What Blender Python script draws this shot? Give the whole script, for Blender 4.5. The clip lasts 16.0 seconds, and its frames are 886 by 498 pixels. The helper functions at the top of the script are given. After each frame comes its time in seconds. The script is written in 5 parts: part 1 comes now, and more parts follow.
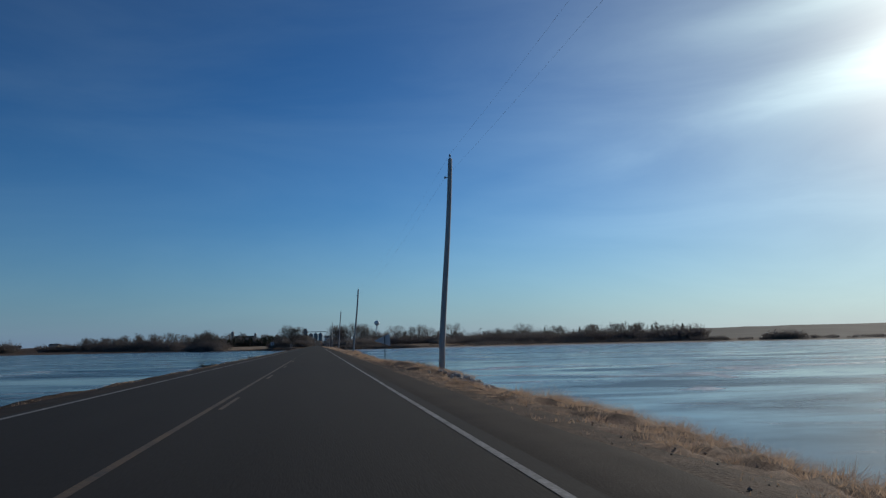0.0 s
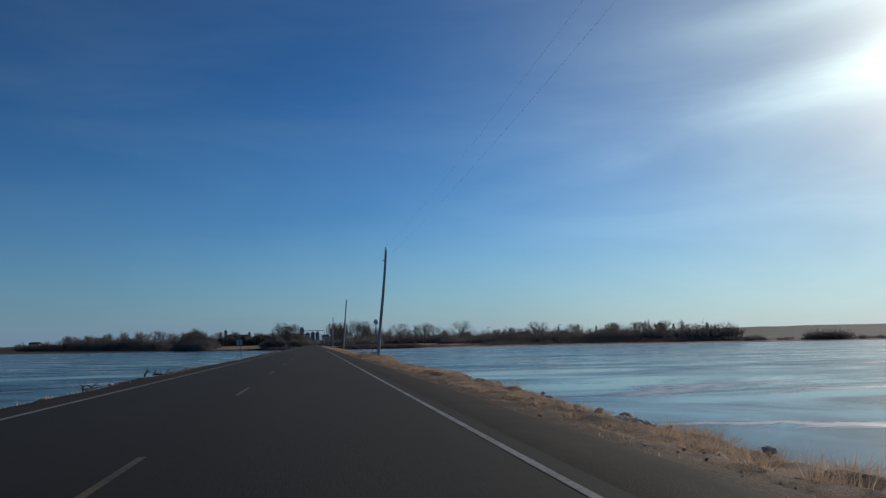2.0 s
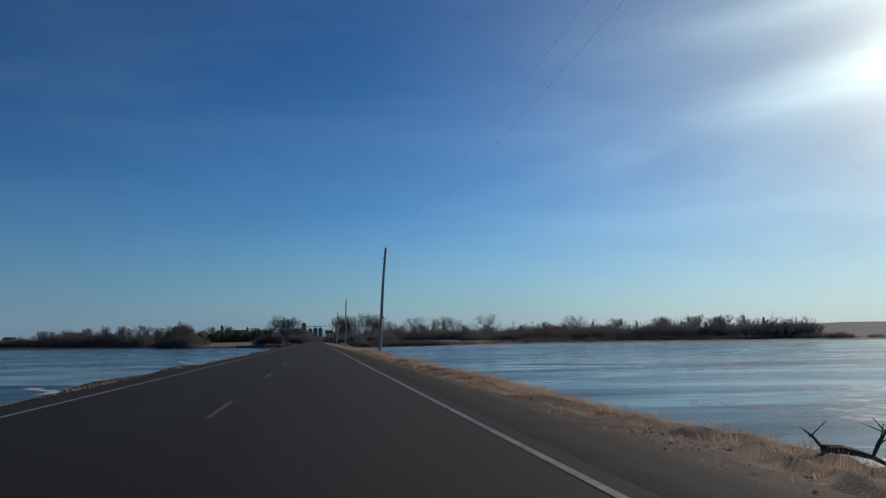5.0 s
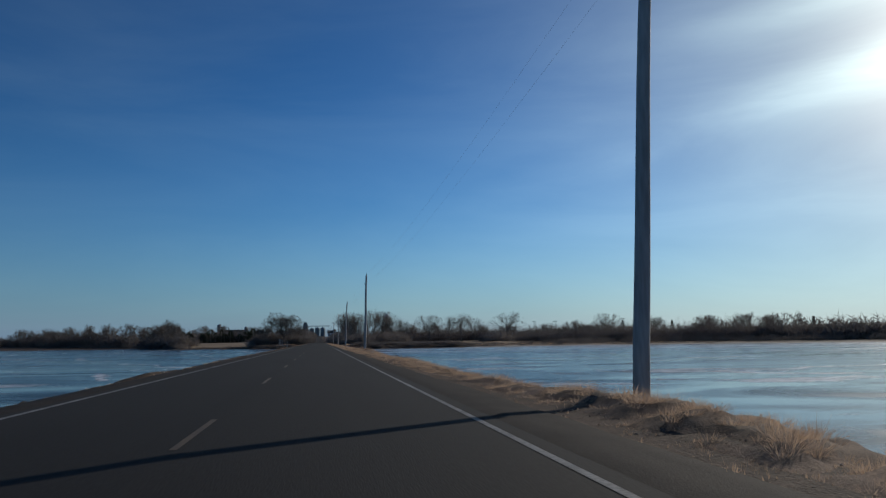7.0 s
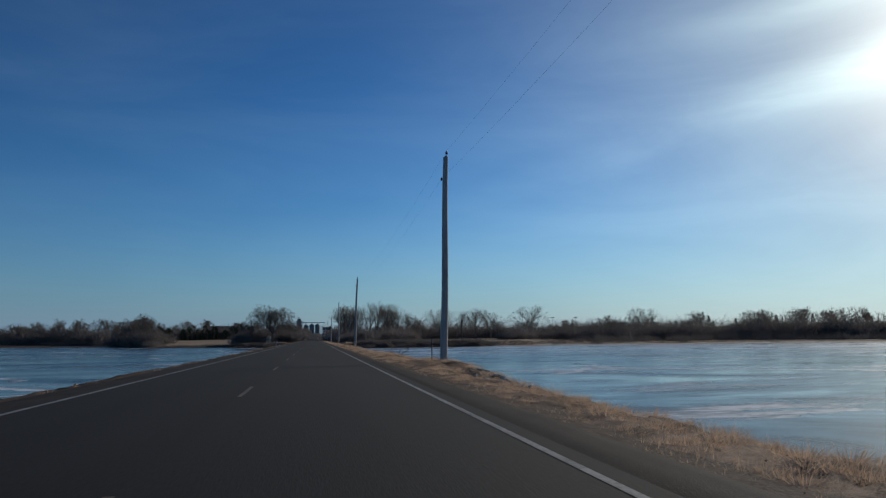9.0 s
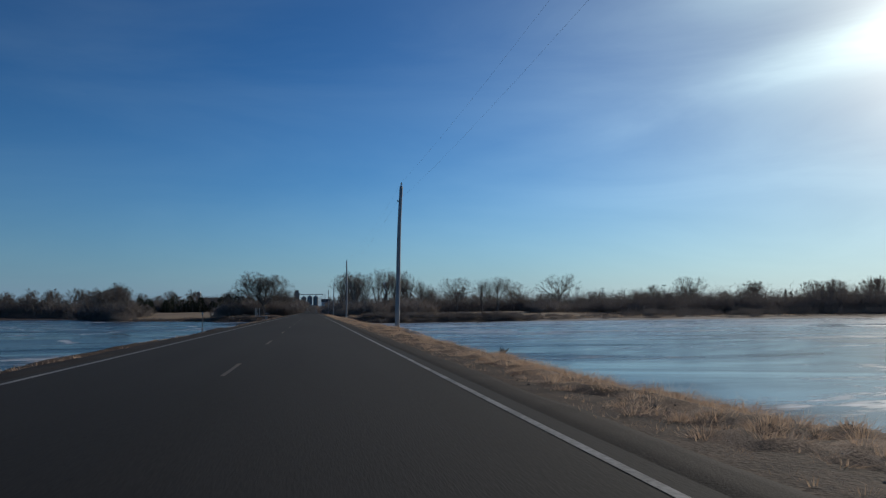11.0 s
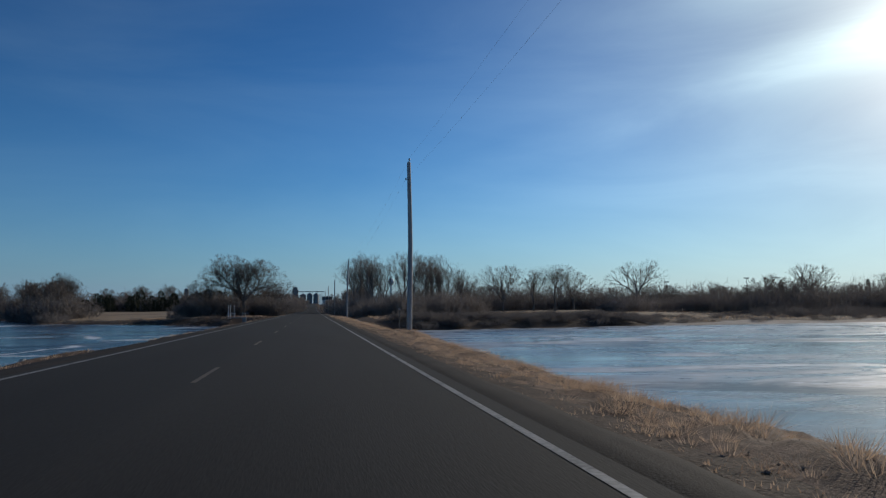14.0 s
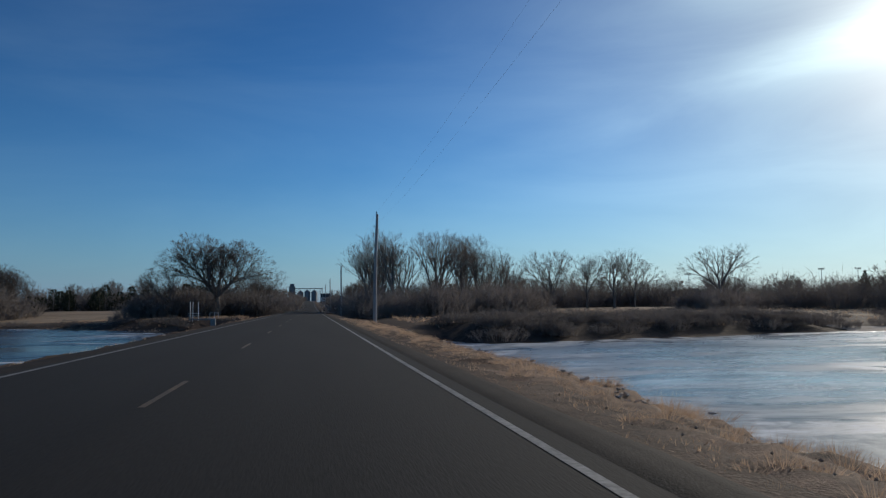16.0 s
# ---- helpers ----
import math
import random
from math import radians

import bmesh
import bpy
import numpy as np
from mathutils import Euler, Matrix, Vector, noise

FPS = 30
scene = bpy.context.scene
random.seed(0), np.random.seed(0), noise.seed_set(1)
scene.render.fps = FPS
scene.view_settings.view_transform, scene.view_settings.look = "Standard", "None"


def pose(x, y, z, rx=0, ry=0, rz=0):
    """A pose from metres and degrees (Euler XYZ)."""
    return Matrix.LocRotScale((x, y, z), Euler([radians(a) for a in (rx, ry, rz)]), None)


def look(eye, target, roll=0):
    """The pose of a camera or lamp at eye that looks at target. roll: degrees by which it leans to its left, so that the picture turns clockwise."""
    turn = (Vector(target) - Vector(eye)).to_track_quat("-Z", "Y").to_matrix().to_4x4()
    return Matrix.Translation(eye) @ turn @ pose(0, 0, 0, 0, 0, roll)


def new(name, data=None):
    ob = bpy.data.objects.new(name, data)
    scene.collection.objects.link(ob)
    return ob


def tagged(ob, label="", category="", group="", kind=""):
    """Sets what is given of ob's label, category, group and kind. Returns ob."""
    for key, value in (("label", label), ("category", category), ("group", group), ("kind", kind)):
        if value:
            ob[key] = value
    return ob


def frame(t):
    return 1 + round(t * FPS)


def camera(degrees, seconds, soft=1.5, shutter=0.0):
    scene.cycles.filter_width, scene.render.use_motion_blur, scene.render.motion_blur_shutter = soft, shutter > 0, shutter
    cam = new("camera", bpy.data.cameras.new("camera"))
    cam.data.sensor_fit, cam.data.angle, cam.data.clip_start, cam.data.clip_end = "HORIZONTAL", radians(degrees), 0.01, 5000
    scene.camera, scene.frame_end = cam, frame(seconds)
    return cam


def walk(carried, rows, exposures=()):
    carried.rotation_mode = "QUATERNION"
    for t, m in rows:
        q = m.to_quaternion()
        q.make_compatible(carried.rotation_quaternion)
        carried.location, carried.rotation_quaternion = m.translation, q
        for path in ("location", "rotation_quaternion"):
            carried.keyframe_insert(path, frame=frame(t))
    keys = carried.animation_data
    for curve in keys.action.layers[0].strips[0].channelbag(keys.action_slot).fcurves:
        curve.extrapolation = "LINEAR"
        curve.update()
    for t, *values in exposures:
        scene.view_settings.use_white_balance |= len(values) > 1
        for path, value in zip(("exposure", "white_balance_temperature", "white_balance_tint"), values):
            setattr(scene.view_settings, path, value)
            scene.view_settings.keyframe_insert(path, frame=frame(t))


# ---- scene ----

# ======== camera ========
cam = camera(62.0, 16.0, soft=1.3, shutter=0.0)
EYE = 1.10
# seconds, metres right of the lane's middle, metres along the road, yaw, pitch, roll
PATH = [
    (0.0, 0.258, 0.00, -9.52, 7.20, 1.22), (0.5, 0.121, 14.20, -9.83, 7.48, 1.06), (1.0, 0.079, 28.54, -9.78, 7.42, 1.07),
    (1.5, 0.031, 42.99, -9.84, 7.28, 0.99), (2.0, 0.038, 57.55, -9.75, 7.18, 1.05), (2.5, 0.089, 72.20, -9.61, 7.06, 1.08),
    (3.0, 0.048, 86.95, -9.55, 6.73, 0.99), (3.5, -0.068, 101.93, -9.57, 7.21, 0.94), (4.0, -0.084, 117.34, -9.55, 6.96, 0.87),
    (6.5, -0.151, 196.59, -9.55, 6.94, 0.83), (7.0, -0.181, 212.85, -9.40, 7.00, 0.75), (7.5, -0.145, 229.36, -9.37, 7.03, 0.62),
    (8.0, -0.220, 245.96, -9.44, 7.05, 0.64), (8.5, -0.253, 262.44, -9.59, 6.98, 0.59), (9.0, -0.257, 279.30, -9.81, 6.82, 0.57),
    (11.5, -0.130, 357.73, -9.99, 4.53, 0.40), (12.0, -0.107, 374.17, -10.04, 4.69, 0.40), (12.5, -0.075, 390.94, -10.16, 4.86, 0.41),
    (13.0, 0.060, 407.71, -10.15, 4.61, 0.43), (13.5, 0.128, 424.35, -9.91, 4.67, 0.44), (14.0, 0.126, 440.76, -9.96, 4.62, 0.44),
    (14.5, 0.162, 456.91, -9.83, 4.64, 0.49), (15.0, 0.154, 472.93, -9.80, 4.71, 0.47), (15.5, 0.162, 488.85, -9.92, 4.62, 0.51),
    (16.0, 0.200, 504.72, -10.11, 4.43, 0.63),
]
walk(cam, [(t, pose(x, y, EYE, 90 + pitch, roll, yaw)) for t, x, y, yaw, pitch, roll in PATH], exposures=[(0.0, 0.0), (9.0, 0.02), (12.0, 0.10), (14.5, 0.18), (15.5, 0.28), (16.0, 0.20)])

# ======== light ========
SUN_AZ, SUN_EL = radians(50.0), radians(18.0)     # clockwise from the road's direction, above the horizon
SUN_DIR = Vector((math.sin(SUN_AZ) * math.cos(SUN_EL), math.cos(SUN_AZ) * math.cos(SUN_EL), math.sin(SUN_EL)))
sun = new("sun", bpy.data.lights.new("sun", "SUN"))
sun.data.energy, sun.data.angle, sun.data.color = 2.8, radians(0.6), (1.0, 0.92, 0.80)
sun.matrix_world = look(SUN_DIR * 100, (0, 0, 0))

world = bpy.data.worlds.new("sky")
scene.world = world
world.use_nodes = True
wn, wl = world.node_tree.nodes, world.node_tree.links
wn.clear()
w_out, w_bg, w_sky = wn.new("ShaderNodeOutputWorld"), wn.new("ShaderNodeBackground"), wn.new("ShaderNodeTexSky")
w_sky.sky_type, w_sky.sun_disc, w_sky.sun_elevation, w_sky.sun_rotation = "NISHITA", False, SUN_EL, SUN_AZ
w_sky.altitude, w_sky.air_density, w_sky.dust_density, w_sky.ozone_density = 400, 1.0, 0.3, 4.0
w_bg.inputs["Strength"].default_value = 0.1


def sky_node(kind, **inputs):
    node = wn.new(kind)
    for key, value in inputs.items():
        node.inputs[key.replace("_", " ")].default_value = value
    return node


def sky_math(op, a, b=0.0):
    node = wn.new("ShaderNodeMath")
    node.operation = op
    for i, v in ((0, a), (1, b)):
        if isinstance(v, float):
            node.inputs[i].default_value = v
        else:
            wl.new(v, node.inputs[i])
    return node.outputs["Value"]


def sky_mix(a, b, factor, blend="MIX"):
    node = wn.new("ShaderNodeMix")
    node.data_type, node.blend_type = "RGBA", blend
    for key, v in (("A", a), ("B", b)):
        if isinstance(v, tuple):
            node.inputs[key].default_value = (*v, 1)
        else:
            wl.new(v, node.inputs[key])
    if isinstance(factor, float):
        node.inputs["Factor"].default_value = factor
    else:
        wl.new(factor, node.inputs["Factor"])
    return node.outputs["Result"]


def sky_dot(way):
    node = wn.new("ShaderNodeVectorMath")
    node.operation = "DOT_PRODUCT"
    node.inputs[1].default_value = way
    wl.new(w_co.outputs["Generated"], node.inputs[0])
    return node.outputs["Value"]


def bearing(az, el):
    az, el = radians(az), radians(el)
    return Vector((math.sin(az) * math.cos(el), math.cos(az) * math.cos(el), math.sin(el)))


w_co = wn.new("ShaderNodeTexCoord")
w_near = sky_math("MAXIMUM", sky_dot(SUN_DIR))
# deep winter blue: the clear sky's colour, with more contrast between zenith and horizon
w_gamma = sky_node("ShaderNodeGamma", Gamma=1.38)
wl.new(sky_mix(w_sky.outputs["Color"], (0.298, 0.440, 0.490), 1.0, "MULTIPLY"), w_gamma.inputs["Color"])
# a milky veil of ice cloud, thicker towards the sun
w_veiled = sky_mix(w_gamma.outputs["Color"], (3.95, 4.6, 5.05), sky_math("MULTIPLY", sky_math("POWER", w_near, 12.0), 0.9))
# pale ground haze low over the horizon, warmer and brighter towards the sun
w_sep = wn.new("ShaderNodeSeparateXYZ")
wl.new(w_co.outputs["Generated"], w_sep.inputs[0])
w_low = sky_node("ShaderNodeMapRange", From_Min=0.0, From_Max=0.30, To_Min=1.0, To_Max=0.0)
wl.new(w_sep.outputs["Z"], w_low.inputs["Value"])
w_side = sky_mix((1.50, 2.20, 3.55), (5.5, 6.0, 6.7), sky_math("POWER", w_near, 4.0))
w_hazy = sky_mix(w_veiled, w_side, sky_math("MULTIPLY", sky_math("POWER", w_low.outputs["Result"], 3.0), 0.88))
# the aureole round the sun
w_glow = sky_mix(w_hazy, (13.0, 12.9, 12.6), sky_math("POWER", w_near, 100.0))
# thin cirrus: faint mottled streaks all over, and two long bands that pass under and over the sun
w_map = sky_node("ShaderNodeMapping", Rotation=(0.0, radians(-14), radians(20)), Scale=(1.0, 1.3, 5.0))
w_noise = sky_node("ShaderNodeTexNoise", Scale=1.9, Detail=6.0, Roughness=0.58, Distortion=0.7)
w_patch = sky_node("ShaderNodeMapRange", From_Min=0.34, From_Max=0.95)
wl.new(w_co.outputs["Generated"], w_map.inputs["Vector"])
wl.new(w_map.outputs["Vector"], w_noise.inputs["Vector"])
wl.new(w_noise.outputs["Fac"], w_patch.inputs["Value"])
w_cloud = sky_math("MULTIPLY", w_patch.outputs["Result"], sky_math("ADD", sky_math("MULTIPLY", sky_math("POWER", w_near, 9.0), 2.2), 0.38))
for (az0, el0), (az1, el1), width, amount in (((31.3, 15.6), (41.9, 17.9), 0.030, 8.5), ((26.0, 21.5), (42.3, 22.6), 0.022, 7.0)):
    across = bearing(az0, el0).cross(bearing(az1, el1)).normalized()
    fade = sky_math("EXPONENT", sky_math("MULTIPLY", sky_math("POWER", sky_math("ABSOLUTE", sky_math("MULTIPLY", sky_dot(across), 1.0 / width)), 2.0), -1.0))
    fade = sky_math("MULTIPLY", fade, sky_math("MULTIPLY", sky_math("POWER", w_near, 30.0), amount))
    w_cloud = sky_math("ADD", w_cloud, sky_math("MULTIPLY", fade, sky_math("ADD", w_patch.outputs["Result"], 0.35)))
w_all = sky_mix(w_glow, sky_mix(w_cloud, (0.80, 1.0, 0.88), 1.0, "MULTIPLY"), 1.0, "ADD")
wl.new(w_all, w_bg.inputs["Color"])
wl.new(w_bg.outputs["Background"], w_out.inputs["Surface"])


# ======== materials ========
def material(name, colour_a, colour_b, scale=4.0, rough=0.8, fine=40.0, bump=0.3, bump_size=0.02, metal=0.0, stretch=(1, 1, 1), per_object=0.0, island=0.0, spec=0.3, middle=0.0):
    """Two colours mixed by a coarse and a fine noise, with a fine relief."""
    mat = bpy.data.materials.new(name)
    mat.use_nodes = True
    n, l = mat.node_tree.nodes, mat.node_tree.links
    b = n["Principled BSDF"]
    co, mp = n.new("ShaderNodeTexCoord"), n.new("ShaderNodeMapping")
    mp.inputs["Scale"].default_value = stretch
    l.new(co.outputs["Object"], mp.inputs["Vector"])
    big, small = n.new("ShaderNodeTexNoise"), n.new("ShaderNodeTexNoise")
    for t, s in ((big, scale), (small, fine)):
        t.inputs["Scale"].default_value, t.inputs["Detail"].default_value = s, 4.0
        l.new(mp.outputs["Vector"], t.inputs["Vector"])
    add = n.new("ShaderNodeMath")
    add.operation = "ADD"
    l.new(big.outputs["Fac"], add.inputs[0])
    l.new(small.outputs["Fac"], add.inputs[1])
    last = add.outputs["Value"]
    if middle:
        mid, m = n.new("ShaderNodeTexNoise"), n.new("ShaderNodeMath")
        mid.inputs["Scale"].default_value, mid.inputs["Detail"].default_value = middle, 5.0
        l.new(mp.outputs["Vector"], mid.inputs["Vector"])
        m.operation = "MULTIPLY_ADD"
        m.inputs[1].default_value = 1.0
        l.new(mid.outputs["Fac"], m.inputs[0])
        l.new(last, m.inputs[2])
        off = n.new("ShaderNodeMath")
        off.operation = "SUBTRACT"
        off.inputs[1].default_value = 0.5
        l.new(m.outputs["Value"], off.inputs[0])
        last = off.outputs["Value"]
    for amount, node, socket in ((per_object, "ShaderNodeObjectInfo", "Random"), (island, "ShaderNodeNewGeometry", "Random Per Island")):
        if amount:
            src = n.new(node)
            m = n.new("ShaderNodeMath")
            m.operation = "MULTIPLY_ADD"
            m.inputs[1].default_value = amount
            l.new(src.outputs[socket], m.inputs[0])
            l.new(last, m.inputs[2])
            last = m.outputs["Value"]
    ramp = n.new("ShaderNodeValToRGB")
    extra = (per_object + island) * 0.5
    half = 0.34 + extra * 0.6
    rng = n.new("ShaderNodeMapRange")
    rng.inputs["From Min"].default_value, rng.inputs["From Max"].default_value = 1.0 + extra - half, 1.0 + extra + half
    l.new(last, rng.inputs["Value"])
    l.new(rng.outputs["Result"], ramp.inputs["Fac"])
    ramp.color_ramp.elements[0].color, ramp.color_ramp.elements[1].color = (*colour_a, 1), (*colour_b, 1)
    l.new(ramp.outputs["Color"], b.inputs["Base Color"])
    b.inputs["Roughness"].default_value, b.inputs["Metallic"].default_value = rough, metal
    b.inputs["Specular IOR Level"].default_value = spec
    if bump:
        bp = n.new("ShaderNodeBump")
        bp.inputs["Strength"].default_value, bp.inputs["Distance"].default_value = bump, bump_size
        l.new(small.outputs["Fac"], bp.inputs["Height"])
        l.new(bp.outputs["Normal"], b.inputs["Normal"])
    return mat


def ice_material():
    """Bare lake ice: dark and glossy, with frost streaks, refrozen seams and blown snow."""
    mat = bpy.data.materials.new("lake_ice")
    mat.use_nodes = True
    n, l = mat.node_tree.nodes, mat.node_tree.links
    b = n["Principled BSDF"]
    co = n.new("ShaderNodeTexCoord")

    def noise_at(scale, detail, rot, stretch, distort=0.0, rough=0.55):
        mp, t = n.new("ShaderNodeMapping"), n.new("ShaderNodeTexNoise")
        mp.inputs["Rotation"].default_value, mp.inputs["Scale"].default_value = (0, 0, radians(rot)), stretch
        t.inputs["Scale"].default_value, t.inputs["Detail"].default_value, t.inputs["Distortion"].default_value = scale, detail, distort
        t.inputs["Roughness"].default_value = rough
        l.new(co.outputs["Object"], mp.inputs["Vector"])
        l.new(mp.outputs["Vector"], t.inputs["Vector"])
        return t

    def ramp_of(src, lo, hi):
        r = n.new("ShaderNodeMapRange")
        r.inputs["From Min"].default_value, r.inputs["From Max"].default_value = lo, hi
        l.new(src, r.inputs["Value"])
        return r.outputs["Result"]

    def math_of(op, a, c):
        m = n.new("ShaderNodeMath")
        m.operation = op
        for i, v in ((0, a), (1, c)):
            if isinstance(v, float):
                m.inputs[i].default_value = v
            else:
                l.new(v, m.inputs[i])
        return m.outputs["Value"]

    sheets = noise_at(0.013, 5, 12, (1, 2.0, 1), 0.6)
    streaks = noise_at(0.055, 8, 16, (0.75, 1.5, 1), 1.0, 0.66)
    flakes = noise_at(0.7, 4, 5, (1, 1.8, 1), 0.4)
    drift = noise_at(0.02, 5, -20, (0.6, 1.4, 1), 0.8, 0.55)
    # blown snow caught in long thin drifts, in some parts of the lake only
    frost = math_of("MULTIPLY", ramp_of(streaks.outputs["Fac"], 0.54, 0.62), ramp_of(drift.outputs["Fac"], 0.44, 0.56))
    frost = math_of("MULTIPLY", frost, math_of("ADD", ramp_of(flakes.outputs["Fac"], 0.35, 0.6), 0.3))
    # refrozen cracks: the edges of large warped plates, whitened here and there
    warp, bent = n.new("ShaderNodeVectorMath"), n.new("ShaderNodeVectorMath")
    warp.operation, bent.operation = "SCALE", "ADD"
    warp.inputs["Scale"].default_value = 16.0
    l.new(noise_at(0.06, 5, 0, (1, 1, 1), 0.0, 0.65).outputs["Color"], warp.inputs[0])
    l.new(co.outputs["Object"], bent.inputs[0])
    l.new(warp.outputs["Vector"], bent.inputs[1])
    plates = n.new("ShaderNodeTexVoronoi")
    plates.feature, plates.voronoi_dimensions = "DISTANCE_TO_EDGE", "2D"
    plates.inputs["Scale"].default_value = 0.017
    l.new(bent.outputs["Vector"], plates.inputs["Vector"])
    crack = math_of("SUBTRACT", 1.0, ramp_of(plates.outputs["Distance"], 0.006, 0.016))
    crack = math_of("MULTIPLY", crack, ramp_of(noise_at(0.03, 3, 40, (1, 1, 1)).outputs["Fac"], 0.50, 0.56))
    frost = math_of("MINIMUM", math_of("ADD", frost, crack), 1.0)
    mix, base = n.new("ShaderNodeMix"), n.new("ShaderNodeMix")
    mix.data_type = base.data_type = "RGBA"
    base.inputs["A"].default_value, base.inputs["B"].default_value = (0.013, 0.023, 0.038, 1), (0.052, 0.064, 0.078, 1)
    l.new(ramp_of(sheets.outputs["Fac"], 0.35, 0.7), base.inputs["Factor"])
    mix.inputs["B"].default_value = (0.60, 0.64, 0.68, 1)
    # milky frosted sheets towards the far end of the lake beside the poles
    pos, veil = n.new("ShaderNodeSeparateXYZ"), n.new("ShaderNodeMix")
    veil.data_type = "RGBA"
    l.new(co.outputs["Object"], pos.inputs[0])
    edge = math_of("ADD", math_of("MULTIPLY", pos.outputs["Y"], 0.008), math_of("MULTIPLY", streaks.outputs["Fac"], 1.6))
    right = ramp_of(pos.outputs["X"], -2.0, 10.0)
    milky = math_of("MULTIPLY", math_of("MULTIPLY", ramp_of(edge, 4.1, 5.0), right), ramp_of(sheets.outputs["Fac"], 0.22, 0.5))
    rough_ice = noise_at(0.16, 8, 30, (0.7, 1.2, 1), 1.4, 0.7)
    milky = math_of("MULTIPLY", milky, math_of("ADD", ramp_of(rough_ice.outputs["Fac"], 0.40, 0.56), 0.12))
    l.new(math_of("MULTIPLY", milky, 0.85), veil.inputs["Factor"])
    l.new(base.outputs["Result"], veil.inputs["A"])
    # partly real frost, partly windscreen glare put into the colour
    veil.inputs["B"].default_value = (0.46, 0.465, 0.46, 1)
    l.new(veil.outputs["Result"], mix.inputs["A"])
    l.new(frost, mix.inputs["Factor"])
    l.new(mix.outputs["Result"], b.inputs["Base Color"])
    # glassy in places, dulled by hoar in broad bands
    hoar = ramp_of(noise_at(0.034, 8, -8, (0.7, 1.5, 1), 1.2, 0.64).outputs["Fac"], 0.38, 0.62)
    gloss = math_of("ADD", math_of("ADD", math_of("MULTIPLY", hoar, 0.20), 0.10), math_of("MULTIPLY", frost, 0.4))
    l.new(math_of("ADD", gloss, math_of("MULTIPLY", milky, 0.1)), b.inputs["Roughness"])
    b.inputs["IOR"].default_value = 1.31
    dull = n.new("ShaderNodeMapRange")
    dull.inputs["To Min"].default_value, dull.inputs["To Max"].default_value = 0.40, 0.13
    l.new(hoar, dull.inputs["Value"])
    # reflection lowered left of the causeway, standing in for the view away from the sun
    clear = math_of("ADD", math_of("MULTIPLY", right, 0.55), 0.45)
    l.new(math_of("MULTIPLY", dull.outputs["Result"], clear), b.inputs["Specular IOR Level"])
    bp = n.new("ShaderNodeBump")
    bp.inputs["Strength"].default_value, bp.inputs["Distance"].default_value = 0.06, 0.05
    ripple = noise_at(1.2, 3, 10, (1, 1.5, 1), 0.3)
    l.new(math_of("ADD", math_of("MULTIPLY", flakes.outputs["Fac"], 1.0), math_of("MULTIPLY", ripple.outputs["Fac"], 0.35)), bp.inputs["Height"])
    l.new(bp.outputs["Normal"], b.inputs["Normal"])
    return mat


M_ASPHALT = material("asphalt", (0.0130, 0.0120, 0.0113), (0.0252, 0.0234, 0.0221), scale=0.5, fine=60, rough=0.9, bump=0.35, bump_size=0.008, stretch=(1, 0.1, 1), spec=0.12)
M_GRAVEL = material("gravel", (0.017, 0.0140, 0.0120), (0.046, 0.0365, 0.0300), scale=0.8, fine=45, rough=0.95, bump=0.5, bump_size=0.012, spec=0.1)
M_WHITE_LINE = material("worn_white_paint", (0.085, 0.083, 0.078), (0.30, 0.29, 0.27), scale=1.2, fine=18, rough=0.7, bump=0.2, bump_size=0.004)
M_YELLOW_LINE = material("worn_yellow_paint", (0.032, 0.028, 0.022), (0.140, 0.090, 0.042), scale=1.0, fine=16, rough=0.7, bump=0.2, bump_size=0.004)
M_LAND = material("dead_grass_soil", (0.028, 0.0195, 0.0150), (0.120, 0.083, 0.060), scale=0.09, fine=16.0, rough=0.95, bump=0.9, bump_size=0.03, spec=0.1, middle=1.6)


def add_painted_haze(mat, x0, x1, colour_a, colour_b):
    """Mixes grey into the ground colour from x0 to x1: haze painted on the far hill."""
    n, l = mat.node_tree.nodes, mat.node_tree.links
    b = n["Principled BSDF"]
    co, sep, far = n.new("ShaderNodeTexCoord"), n.new("ShaderNodeSeparateXYZ"), n.new("ShaderNodeMapRange")
    tex, two, mix = n.new("ShaderNodeTexNoise"), n.new("ShaderNodeMix"), n.new("ShaderNodeMix")
    two.data_type = mix.data_type = "RGBA"
    far.inputs["From Min"].default_value, far.inputs["From Max"].default_value = x0, x1
    tex.inputs["Scale"].default_value, tex.inputs["Detail"].default_value = 0.012, 6.0
    l.new(co.outputs["Object"], sep.inputs[0])
    l.new(co.outputs["Object"], tex.inputs["Vector"])
    l.new(sep.outputs["X"], far.inputs["Value"])
    two.inputs["A"].default_value, two.inputs["B"].default_value = (*colour_a, 1), (*colour_b, 1)
    l.new(tex.outputs["Fac"], two.inputs["Factor"])
    l.new(far.outputs["Result"], mix.inputs["Factor"])
    l.new(b.inputs["Base Color"].links[0].from_socket, mix.inputs["A"])
    l.new(two.outputs["Result"], mix.inputs["B"])
    l.new(mix.outputs["Result"], b.inputs["Base Color"])


# the far hill's greyer tones paint in the haze of distance
add_painted_haze(M_LAND, 340.0, 460.0, (0.060, 0.062, 0.057), (0.145, 0.142, 0.130))
M_STRAW = material("matted_straw", (0.046, 0.032, 0.024), (0.285, 0.195, 0.135), scale=0.35, fine=34, rough=0.95, bump=0.7, bump_size=0.025, spec=0.1, middle=3.2)
M_GRASS = material("dry_grass", (0.33, 0.225, 0.150), (0.70, 0.505, 0.355), scale=0.3, fine=5, rough=0.8, bump=0, island=0.5, spec=0.2)
